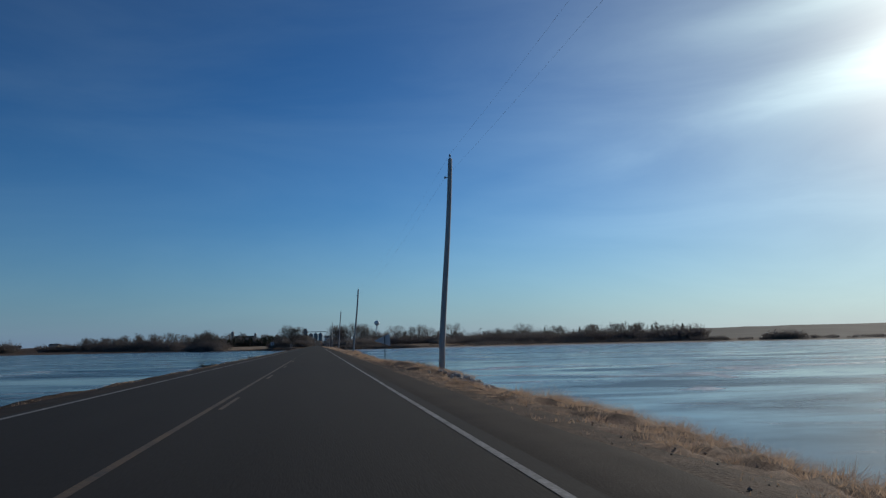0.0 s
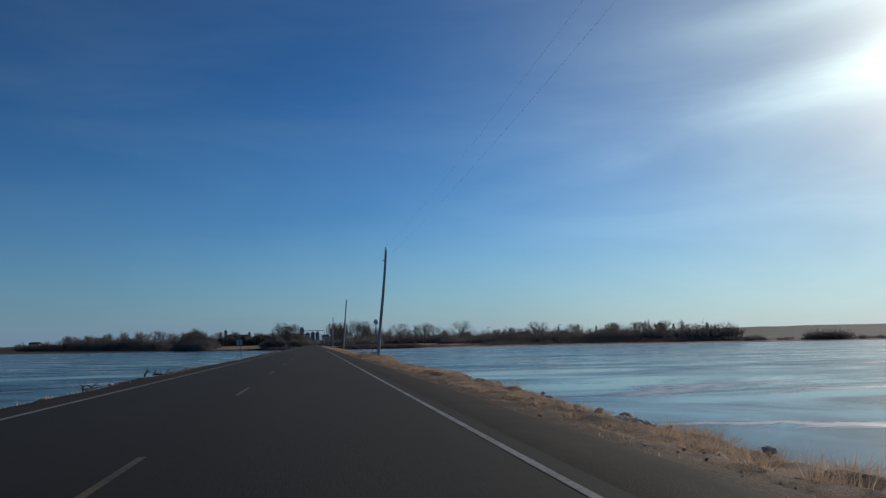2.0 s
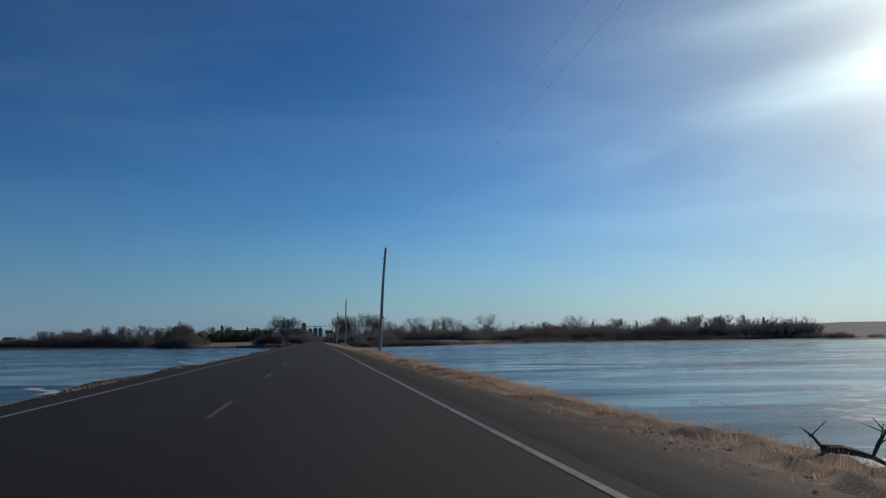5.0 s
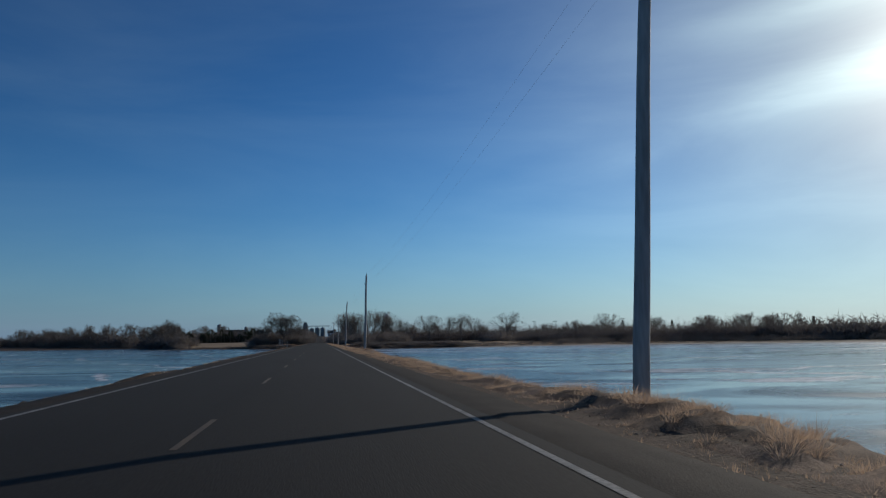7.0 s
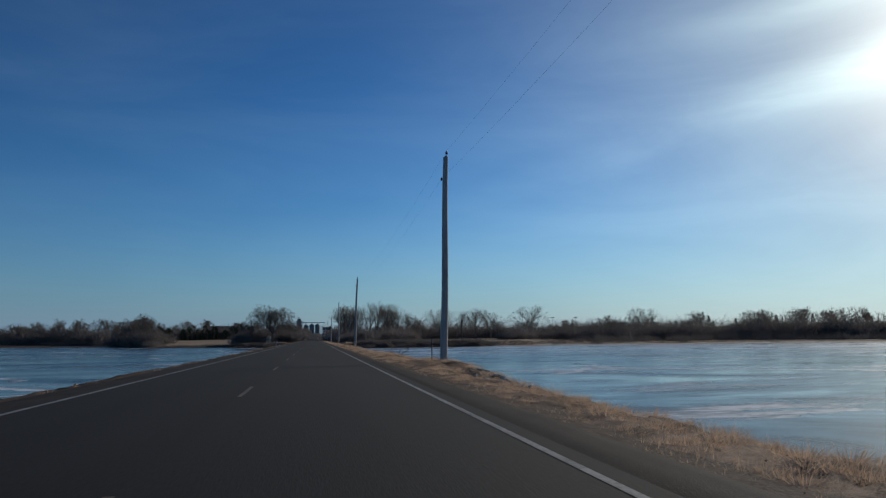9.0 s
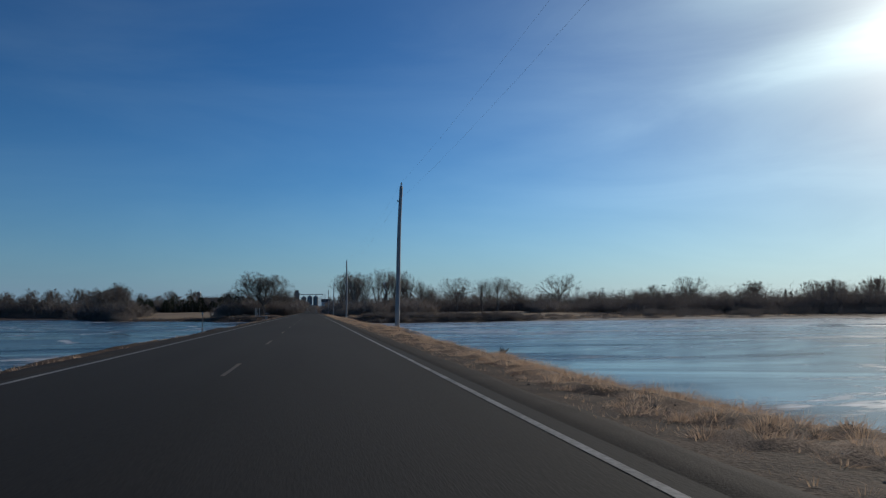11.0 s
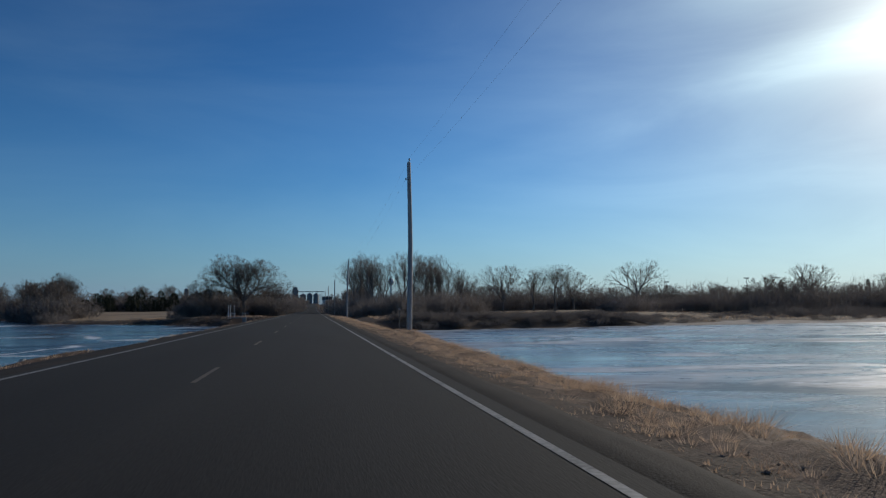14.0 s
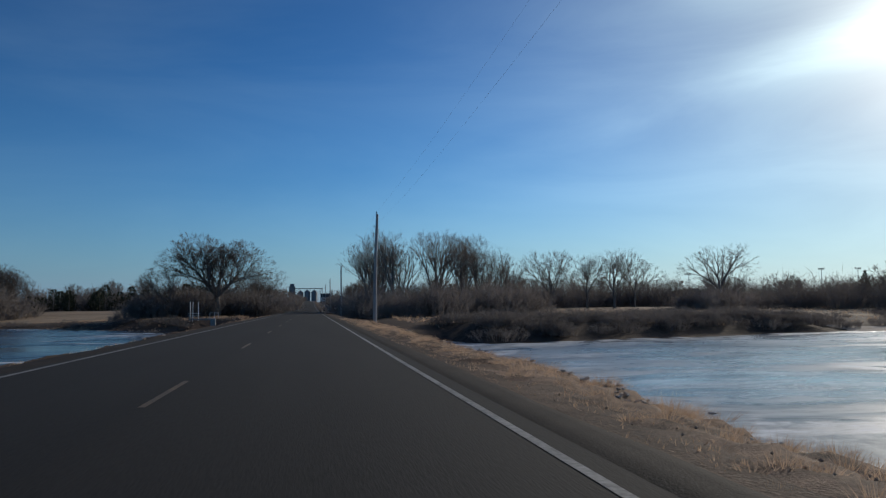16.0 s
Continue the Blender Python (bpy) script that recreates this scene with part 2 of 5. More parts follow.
M_STONE = material("riprap_stone", (0.28, 0.235, 0.195), (0.62, 0.54, 0.46), scale=0.9, fine=9, rough=0.9, bump=0.5, bump_size=0.02, per_object=0.5, island=0.4)
M_POLE = material("weathered_pole_wood", (0.24, 0.225, 0.21), (0.48, 0.455, 0.43), scale=2.5, fine=14, rough=0.85, bump=0.5, bump_size=0.01, stretch=(1, 1, 0.12), per_object=0.2)
M_METAL = material("galvanised_steel", (0.28, 0.29, 0.30), (0.48, 0.49, 0.50), scale=2, fine=20, rough=0.5, bump=0.1, bump_size=0.002, metal=0.7)
M_DARK_METAL = material("dark_steel", (0.05, 0.05, 0.055), (0.11, 0.11, 0.11), scale=3, fine=25, rough=0.6, bump=0.15, bump_size=0.003, metal=0.4)
M_ALU = material("sign_back_aluminium", (0.40, 0.42, 0.43), (0.58, 0.60, 0.61), scale=1.5, fine=12, rough=0.55, bump=0.1, bump_size=0.002, metal=0.3)
M_WIRE = material("weathered_wire", (0.36, 0.38, 0.41), (0.50, 0.52, 0.55), scale=1, fine=8, rough=0.5, bump=0, metal=0.5)
M_BARK = material("grey_bark", (0.10, 0.086, 0.075), (0.26, 0.23, 0.20), scale=1.2, fine=9, rough=0.95, bump=0.6, bump_size=0.03, stretch=(1, 1, 0.3), per_object=0.4, spec=0.1)
M_TWIG = material("bare_twigs", (0.080, 0.070, 0.064), (0.185, 0.163, 0.148), scale=0.3, fine=3, rough=0.95, bump=0, per_object=0.5, island=0.3, spec=0.1)
M_BRUSH = material("brush_stems", (0.118, 0.105, 0.097), (0.27, 0.238, 0.218), scale=0.25, fine=3, rough=0.95, bump=0, per_object=0.6, island=0.3, spec=0.1)
M_CEDAR = material("cedar_foliage", (0.025, 0.030, 0.018), (0.07, 0.075, 0.045), scale=0.5, fine=4, rough=0.9, bump=0, per_object=0.4, island=0.3, spec=0.15)
M_GALV = material("corrugated_bin_steel", (0.16, 0.165, 0.17), (0.26, 0.265, 0.27), scale=0.3, fine=6, rough=0.5, bump=0.2, bump_size=0.03, metal=0.5, stretch=(0.3, 0.3, 6))
M_CONCRETE = material("old_concrete", (0.20, 0.195, 0.185), (0.34, 0.33, 0.31), scale=0.3, fine=4, rough=0.9, bump=0.3, bump_size=0.02)
M_WHITE = material("white_paint", (0.62, 0.62, 0.60), (0.80, 0.80, 0.78), scale=0.5, fine=6, rough=0.5, bump=0.05)
M_ROOF = material("dark_shingle_roof", (0.06, 0.055, 0.05), (0.13, 0.12, 0.11), scale=0.6, fine=8, rough=0.9, bump=0.3)
M_SIDING = material("pale_siding", (0.40, 0.37, 0.33), (0.56, 0.53, 0.49), scale=0.4, fine=6, rough=0.8, bump=0.1)
M_GLASS = material("dark_window_glass", (0.02, 0.025, 0.03), (0.05, 0.055, 0.06), scale=1, fine=5, rough=0.1, bump=0, spec=0.5)
M_ICE = ice_material()


def let_light_through(mat, share):
    """Dry blades pass on light from behind; on twigs it stands in for lit edges."""
    n, l = mat.node_tree.nodes, mat.node_tree.links
    out, b = n["Material Output"], n["Principled BSDF"]
    thin, mix = n.new("ShaderNodeBsdfTranslucent"), n.new("ShaderNodeMixShader")
    mix.inputs[0].default_value = share
    l.new(b.inputs["Base Color"].links[0].from_socket, thin.inputs["Color"])
    l.new(b.outputs[0], mix.inputs[1])
    l.new(thin.outputs[0], mix.inputs[2])
    l.new(mix.outputs[0], out.inputs["Surface"])


let_light_through(M_GRASS, 0.5)
let_light_through(M_TWIG, 0.4)
let_light_through(M_BRUSH, 0.36)


# ======== mesh helpers ========
def mesh_of(name, verts, faces, mat, smooth=False):
    me = bpy.data.meshes.new(name)
    me.from_pydata([tuple(v) for v in verts], [], faces)
    me.materials.append(mat)
    if smooth:
        me.polygons.foreach_set("use_smooth", [True] * len(me.polygons))
    me.update()
    return me


def part(name, me, parent=None, label="", m=None):
    ob = new(name, me)
    if parent is not None:
        ob.parent = parent
    if m is not None:
        ob.matrix_basis = m
    if label:
        ob["label"] = label
    return ob


class Geo:
    """Vertices and faces gathered for one mesh."""

    def __init__(self):
        self.v, self.f = [], []

    def tube(self, points, radii, sides=6, cap=True):
        """A tapering tube along points."""
        base = len(self.v)
        pts = [Vector(p) for p in points]
        ref = None
        for i, p in enumerate(pts):
            d = (pts[min(i + 1, len(pts) - 1)] - pts[max(i - 1, 0)]).normalized()
            if ref is None:
                ref = d.orthogonal().normalized()
            ref = (ref - d * ref.dot(d)).normalized()
            side = d.cross(ref)
            for k in range(sides):
                a = 2 * math.pi * k / sides
                self.v.append(p + (ref * math.cos(a) + side * math.sin(a)) * radii[i])
        for i in range(len(pts) - 1):
            for k in range(sides):
                a, c = base + i * sides + k, base + i * sides + (k + 1) % sides
                self.f.append((a, c, c + sides, a + sides))
        if cap:
            self.f.append(tuple(range(base + sides - 1, base - 1, -1)))
            self.f.append(tuple(range(base + (len(pts) - 1) * sides, base + len(pts) * sides)))

    def box(self, x0, y0, z0, x1, y1, z1, bevel=0.0):
        b = len(self.v)
        if bevel <= 0:
            self.v += [Vector(p) for p in ((x0, y0, z0), (x1, y0, z0), (x1, y1, z0), (x0, y1, z0), (x0, y0, z1), (x1, y0, z1), (x1, y1, z1), (x0, y1, z1))]
            self.f += [tuple(b + i for i in q) for q in ((3, 2, 1, 0), (4, 5, 6, 7), (0, 1, 5, 4), (1, 2, 6, 5), (2, 3, 7, 6), (3, 0, 4, 7))]
            return
        bm = bmesh.new()
        bmesh.ops.create_cube(bm, size=1)
        for v in bm.verts:
            v.co = Vector(((x0 + x1) / 2 + v.co.x * (x1 - x0), (y0 + y1) / 2 + v.co.y * (y1 - y0), (z0 + z1) / 2 + v.co.z * (z1 - z0)))
        bmesh.ops.bevel(bm, geom=list(bm.edges), offset=bevel, segments=1, affect="EDGES")
        bm.verts.index_update()
        self.v += [v.co.copy() for v in bm.verts]
        self.f += [tuple(b + v.index for v in f.verts) for f in bm.faces]
        bm.free()

    def prism(self, outline, thick):
        """A flat plate with the outline (in x, z), thick along y."""
        b, n = len(self.v), len(outline)
        for y in (-thick / 2, thick / 2):
            self.v += [Vector((x, y, z)) for x, z in outline]
        self.f.append(tuple(b + i for i in range(n)))
        self.f.append(tuple(b + 2 * n - 1 - i for i in range(n)))
        for i in range(n):
            j = (i + 1) % n
            self.f.append((b + j, b + i, b + n + i, b + n + j))

    def blade(self, p, q, width, side):
        b = len(self.v)
        self.v += [p - side * width / 2, p + side * width / 2, q]
        self.f.append((b, b + 1, b + 2))

    def mesh(self, name, mat, smooth=False):
        return mesh_of(name, self.v, self.f, mat, smooth)


def empty(name, x, y, z, turn=0.0, scale=1.0):
    ob = new(name)
    ob.empty_display_size = 0.3
    ob.matrix_basis = pose(x, y, z, 0, 0, turn) @ Matrix.Scale(scale, 4)
    return ob


# ======== the lie of the land ========
ICE_Z = -3.2
ROAD_MID, ROAD_R, ROAD_L = -1.674, 2.11, -5.197       # centre line, edge lines
ASPHALT_R, ASPHALT_L = 2.42, -5.5
SHORE_R = [(-40, 560), (14, 583), (45, 592), (65, 597), (90, 600), (125, 606), (200, 603), (270, 576), (400, 521), (600, 446), (1000, 310), (1500, -500), (4500, -2500)]
SHORE_L = [(40, 640), (-14, 642), (-32, 662), (-67, 694), (-90, 712), (-112, 765), (-150, 850), (-260, 945), (-350, 985), (-600, 900), (-1000, 600), (-1500, -500), (-4500, -2500)]


def along(line, x):
    pts = sorted(line)
    return float(np.interp(x, [p[0] for p in pts], [p[1] for p in pts]))


def smooth01(v):
    v = min(max(v, 0.0), 1.0)
    return v * v * (3 - 2 * v)


def rise(y):
    """The road climbs gently towards the town past the lake."""
    return 9.5 * smooth01((y - 640) / 900.0)


def road_z(x, y):
    return rise(y) - 0.02 * abs(x - ROAD_MID)


POLE_PADS = (41.9, 136.1, 227.4, 314.5, 397.0, 489.2, 574.5)      # where the bank is widened round a pole


def pad(y):
    return max(math.exp(-((y - p + 1.0) / 6.0) ** 2) for p in POLE_PADS)


def land_z(x, y):
    """Height of the ground: the causeway, the lake beds, and the low land past the shores."""
    side = x > ROAD_MID
    past = y - along(SHORE_R if side else SHORE_L, x)
    n1 = noise.noise((x * 0.012, y * 0.012, 3.1))
    n2 = noise.noise((x * 0.06, y * 0.06, 7.7))
    # land or lake bed
    if past < 0:
        land = ICE_Z + max(past * 0.05, -1.2)
    else:
        steep = -45 < x < 75
        bank = 2.0 if steep else 0.9
        land = ICE_Z + bank * smooth01(past / (9.0 if steep else 16.0)) + (2.45 - bank) * smooth01(past / 110.0) + 0.25 * n2 * smooth01(past / 10) + 0.9 * n1 * smooth01((past - 60) / 120)
        if side:
            land += 17.0 * smooth01((x - 420) / 500) * smooth01((past - 250) / 700) + 4.0 * smooth01((past - 300) / 900) * smooth01((x - 60) / 200)
        else:
            land += 5.0 * smooth01((past - 250) / 600) * smooth01((-x - 150) / 300)
        land += rise(y) * smooth01(past / 60.0) * (1 - smooth01((abs(x) - 250) / 500))
    # causeway
    if side:
        wide = pad(y) * smooth01((x - 3.2) / 2.5)
        prof = 0.10 * wide + np.interp(x - 0.9 * wide, [2.6, 4.2, 5.6, 6.6, 7.6, 9.6, 13.5, 16.0], [-0.10, -0.20, -0.44, -0.70, -1.20, -2.10, -3.3, -4.2]) - 0.20 * smooth01((y - 330) / 150) * smooth01((x - 3.5) / 2.5)
    else:
        prof = np.interp(-x, [5.6, 6.6, 7.6, 8.6, 11.0, 15.5, 18.0], [-0.09, -0.19, -0.34, -0.62, -1.6, -3.3, -4.2])
    d = x - ASPHALT_R if side else ASPHALT_L - x
    prof = float(prof) + rise(y) + smooth01((d - 0.8) / 2.5) * (0.24 * noise.noise((x * 0.35, y * 0.11, 1.3)) + 0.10 * noise.noise((x * 1.1, y * 0.5, 5.2)))
    if d <= 0:
        return rise(y) - 0.16
    return max(prof, land) if past < 0 else prof + (land - prof) * smooth01((d - 2.5) / 9.0) * smooth01(past / 25) if d < 16 and land > prof - 4 else land




def spaced(stops):
    """Coordinates with the given step between stops [(start, step), ..., (end, 0)]."""
    out = []
    for (a, s), (e, _) in zip(stops, stops[1:]):
        k = max(1, round((e - a) / s))
        out += [a + (e - a) * i / k for i in range(k)]
    return out + [stops[-1][0]]


gx = spaced([(-4500, 500), (-1500, 150), (-600, 50), (-250, 18), (-100, 6), (-24, 2), (-16, 0.8), (-5.7, 2.1), (2.7, 0.7), (12, 1), (17, 3), (40, 6), (120, 15), (300, 40), (700, 90), (1500, 300), (4500, 0)])
gy = spaced([(-2500, 600), (-200, 40), (-40, 3), (90, 2.2), (540, 2.2), (600, 2), (660, 4), (760, 10), (1000, 30), (1600, 120), (4700, 0)])
ground = Geo()
for y in gy:
    for x in gx:
        ground.v.append((x, y, land_z(x, y)))
nx = len(gx)
for j in range(len(gy) - 1):
    for i in range(nx - 1):
        a = j * nx + i
        ground.f.append((a, a + 1, a + nx + 1, a + nx))
g_ob = new("ground", ground.mesh("ground", M_LAND, True))
tagged(g_ob, "low causeway banks and flat lakeside land of dead winter grass", "ground", kind="structure")

lake = Geo()
for x0, x1 in ((-1700, -9.5), (8.0, 1700)):
    xs, ys = np.linspace(x0, x1, 9), np.linspace(-900, 1050, 9)
    b = len(lake.v)
    lake.v += [(x, y, ICE_Z) for y in ys for x in xs]
    lake.f += [(b + j * 9 + i, b + j * 9 + i + 1, b + j * 9 + i + 10, b + j * 9 + i + 9) for j in range(8) for i in range(8)]
ice = new("water", lake.mesh("water", M_ICE))
tagged(ice, "frozen lake with glossy grey-blue ice and white frost streaks", "lake ice", kind="structure")

# road: crowned asphalt slab with worn lines
ROAD_Y = spaced([(-120, 20), (620, 15), (1560, 0)])
road = Geo()
cols = [ASPHALT_L - 0.12, ASPHALT_L, ROAD_MID - 1.9, ROAD_MID, ROAD_MID + 1.9, ASPHALT_R, ASPHALT_R + 0.12]
for y in ROAD_Y:
    for i, x in enumerate(cols):
        road.v.append((x, y, road_z(x, y) - (0.3 if i in (0, 6) else 0.0)))
for j in range(len(ROAD_Y) - 1):
    for i in range(6):
        a = j * 7 + i
        road.f.append((a, a + 1, a + 8, a + 7))
r_ob = new("road", road.mesh("road", M_ASPHALT))
tagged(r_ob, "straight two-lane road of dark worn asphalt across the causeway", "road", kind="structure")


def verge(y):
    """Where the gravel of the shoulder gives way to grass on the pole side."""
    return float(np.interp(y, [230, 330], [3.8, 3.1]))


def shoulder(x_in, x_out, seed):
    """A strip of dark gravel beside the asphalt, with a ragged outer edge."""
    rnd = random.Random(seed)
    s = Geo()
    ys = spaced([(-120, 1.6), (640, 20), (1560, 0)])
    for y in ys:
        wide = verge(y) if x_out > 0 else x_out
        out = wide + (x_out - x_in) * 0.25 * noise.noise((seed, y * 0.35, 0)) + rnd.uniform(-0.06, 0.06)
        for k in range(6):
            x = x_in + (out - x_in) * k / 5
            s.v.append((x, y, (road_z(x, y) - 0.012 if k == 0 else land_z(x, y) + (0.035 if k < 5 else -0.05))))
    for j in range(len(ys) - 1):
        for k in range(5):
            a = j * 6 + k
            s.f.append((a, a + 1, a + 7, a + 6) if x_out > x_in else (a, a + 6, a + 7, a + 1))
    ob = new("pavement", s.mesh("shoulder", M_GRAVEL, True))
    tagged(ob, "dark gravel shoulder beside the asphalt", "road shoulder", kind="structure")


shoulder(ASPHALT_R - 0.02, 3.0, 11)
shoulder(ASPHALT_L + 0.02, -6.9, 23)


def tuft(x, y, seed):
    """How high the dead grass mounds up at a spot, 0 to 1."""
    v = 0.6 * noise.noise((x * 1.2, y * 0.95, seed)) + 0.45 * noise.noise((x * 2.9, y * 2.4, seed + 2)) + 0.5 * noise.noise((x * 0.35, y * 0.08, seed + 5))
    return smooth01((v + 0.46) / 0.85)


def mound(x, y, x_in, tall, seed):
    return land_z(x, y) - 0.045 + tall * tuft(x, y, seed) * (0.55 + 0.45 * smooth01(abs(x - x_in) / 2.2)) * (smooth01((x - verge(y) + 0.15) / 1.3) if x > 0 else 1.0)


# heaps of riprap on the crest of the bank: x, y, width, length, stones, their size
PILES = [(6.2, 30.0, 0.9, 6.0, 150, 1.3), (6.2, 27.5, 0.7, 2.4, 70, 1.3), (6.4, 74.0, 0.5, 6.0, 90, 1.4), (6.4, 87.0, 0.5, 5.0, 80, 1.4), (6.4, 103.0, 0.5, 7.0, 90, 1.3), (6.7, 392.0, 0.6, 3.6, 130, 1.7), (6.9, 148.0, 0.7, 5.0, 50, 1.0), (6.3, 518.5, 0.5, 3.5, 45, 0.9), (6.0, 530.0, 0.8, 9.0, 60, 0.9), (6.3, 305.0, 0.6, 4.0, 40, 1.2)]


def bare_of_grass(x, y):
    """How much a heap of stones keeps the grass off a spot, 0 to 1."""
    return max(math.exp(-((x - px) / wx) ** 2 - ((y - py) / wy) ** 2) for px, py, wx, wy, _, _ in PILES)


def straw_mat(x_in, x_out, y0, y1, step, tall, seed, mat, label):
    """Mounds of trodden-down dead grass, with the soil of the bank bare between them."""
    s = Geo()
    n = int(abs(x_out - x_in) / step) + 1
    ys = np.arange(y0, y1, step * 1.15)
    for y in ys:
        for k in range(n):
            x = x_in + (x_out - x_in) * k / (n - 1)
            s.v.append((x, y, mound(x, y, x_in, tall, seed) - (0.15 if k in (0, n - 1) else 0)))
    for j in range(len(ys) - 1):
        for k in range(n - 1):
            a = j * n + k
            s.f.append((a, a + 1, a + n + 1, a + n) if x_out > x_in else (a, a + n, a + n + 1, a + 1))
    ob = new("ground", s.mesh("straw_mat", mat, True))
    tagged(ob, label, "grass", kind="structure")


straw_mat(2.95, 9.0, 5, 590, 0.27, 0.23, 31, M_STRAW, "matted tan dead grass over the causeway bank")
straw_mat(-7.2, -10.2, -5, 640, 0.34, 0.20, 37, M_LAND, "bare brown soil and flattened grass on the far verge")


def line(name, x, y0, y1, width, mat, label, step=6.0):
    s = Geo()
    ys = np.linspace(y0, y1, max(2, int((y1 - y0) / step) + 1))
    for y in ys:
        wob = 0.012 * noise.noise((x, y * 0.2, 2))
        for sx in (-1, 1):
            xx = x + wob + sx * width / 2
            s.v.append((xx, y, road_z(xx, y) + 0.005))
    for j in range(len(ys) - 1):
        s.f.append((2 * j, 2 * j + 1, 2 * j + 3, 2 * j + 2))
    ob = new(name, s.mesh(name, mat))
    return tagged(ob, label, "road marking", kind="structure")


line("edge_line", ROAD_R, -100, 1500, 0.10, M_WHITE_LINE, "worn white edge line on the asphalt")
line("edge_line", ROAD_L, -100, 1500, 0.13, M_WHITE_LINE, "worn white edge line on the asphalt")
line("solid_centre_line", ROAD_MID + 0.02, -100, 56.0, 0.10, M_YELLOW_LINE, "worn solid yellow no-passing line")
for k in range(-4, 95):
    y = 1.59 + 12.19 * k
    line("centre_dash", ROAD_MID + (0.22 if y < 53 else 0.0), y, y + 3.05, 0.085, M_YELLOW_LINE, "worn yellow centre dash")["group"] = "centre dashes"


# ======== poles, wires, signs ========
def utility_pole(x, y, z, lean, height):
    """A weathered wooden pole with a pin insulator on top and a spool bracket below it."""
    root = empty("utility_pole", x, y, z)
    tagged(root, "weathered grey wooden utility pole on the grassy bank", "utility pole", "poles along the causeway")
    g = Geo()
    pts, rad = [], []
    for k in range(9):
        u = k / 8
        pts.append((lean * u + 0.05 * math.sin(u * 5 + y), 0.02 * math.sin(u * 7 + y), -1.0 * (k == 0) + height * u))
        rad.append(0.185 - 0.06 * u)
    pts.append((lean * 1.003, 0, height + 0.09))
    rad.append(0.05)
    g.tube(pts, rad, 12)
    part("shaft", g.mesh("shaft", M_POLE, True), root)
    g = Geo()
    g.tube([(lean, 0, height - 0.25), (lean, 0, height + 0.30)], [0.016, 0.016], 6)
    g.tube([(lean, 0, height + 0.16), (lean, 0, height + 0.20), (lean, 0, height + 0.26), (lean, 0, height + 0.32)], [0.05, 0.075, 0.05, 0.03], 8)
    part("insulator", g.mesh("insulator", M_DARK_METAL), root, "dark pin insulator")
    g = Geo()
    bx, bz = lean * 0.9, height - 1.1
    g.box(bx - 0.25, -0.025, bz - 0.025, bx - 0.05, 0.025, bz + 0.025, 0.006)
    g.tube([(bx - 0.24, 0, bz - 0.08), (bx - 0.24, 0, bz - 0.03), (bx - 0.24, 0, bz + 0.03), (bx - 0.24, 0, bz + 0.08)], [0.025, 0.042, 0.042, 0.025], 8)
    part("bracket", g.mesh("bracket", M_DARK_METAL), root, "small dark steel bracket")
    return Vector((x + lean, y, z + height + 0.32)), Vector((x + bx - 0.24, y, z + bz))


POLES = [(6.3, -48, -0.5, 0.4, 10.9), (7.19, 41.87, -0.5, 0.73, 12.3), (6.6, 136.1, -0.5, 0.88, 11.5), (6.26, 227.4, -0.45, 0.8, 11.3),
         (5.8, 314.5, -0.45, 0.3, 10.4), (5.97, 397.0, -0.45, 0.42, 10.9), (6.40, 489.2, -0.45, 0.02, 11.3), (6.12, 574.5, -0.55, 0.2, 10.4),
         (6.3, 660, -0.7, 0.1, 10.4), (6.3, 748, -0.7, 0.0, 10.6), (6.4, 836, -0.6, 0.1, 10.4), (6.4, 924, -0.6, 0.0, 10.4), (6.4, 1012, -0.6, 0.0, 10.4),
         (6.4, 1100, -0.6, 0.1, 10.4), (6.4, 1190, -0.6, 0.0, 10.4), (6.4, 1280, -0.6, 0.0, 10.4)]
ends = [utility_pole(px, py, pz + rise(py), lean, tall) for px, py, pz, lean, tall in POLES]
for which, sag, label in ((0, 0.9, "thin overhead conductor strung between the poles"), (1, 1.0, "thin neutral wire strung below the conductor")):
    root = empty("overhead_wire", 0, 0, 0)
    tagged(root, label, "power line", "overhead wires")
    for a, b in zip(ends, ends[1:]):
        g = Geo()
        p, q = a[which], b[which]
        pts = [p.lerp(q, k / 14) - Vector((0, 0, sag * 4 * (k / 14) * (1 - k / 14))) for k in range(15)]
        g.tube(pts, [0.0024] * 15, 4, cap=False)
        part("wire_span", g.mesh("wire_span", M_WIRE), root)


def marker_post(x, y, height, tip, label, lean=0.0):
    z = land_z(x, y)
    root = empty("marker_post", x, y, z)
    tagged(root, label, "marker post", "marker posts")
    g = Geo()
    top = (lean, 0, height)
    g.tube([(0, 0, -0.3), (lean * 0.5, 0, height * 0.5), top], [0.030, 0.028, 0.027], 8)
    part("post", g.mesh("post", M_DARK_METAL), root)
    if tip:
        g = Geo()
        g.box(lean - 0.055, -0.02, height - tip, lean + 0.055, 0.02, height + 0.02, 0.008)
        part("reflector", g.mesh("reflector", M_WHITE), root, "pale reflector plate")


marker_post(6.0, 136.2, 1.5, 0.16, "dark steel marker post with a pale tip beside a pole")
marker_post(5.33, 314.8, 1.15, 0.0, "dark steel marker post in dry grass beside a pole")
marker_post(5.7, 489.0, 1.6, 0.14, "dark steel marker post with a pale reflector beside a pole")
marker_post(-8.1, 226.0, 1.5, 0.12, "slim dark delineator post on the gravel verge", 0.05)
marker_post(-8.0, 397.5, 1.55, 0.12, "slim dark delineator post on the gravel verge", 0.0)
marker_post(7.4, 433.0, 0.32, 0.0, "short dark steel stub in dry grass")
marker_post(7.8, 431.5, 0.28, 0.0, "short dark steel stub in dry grass")


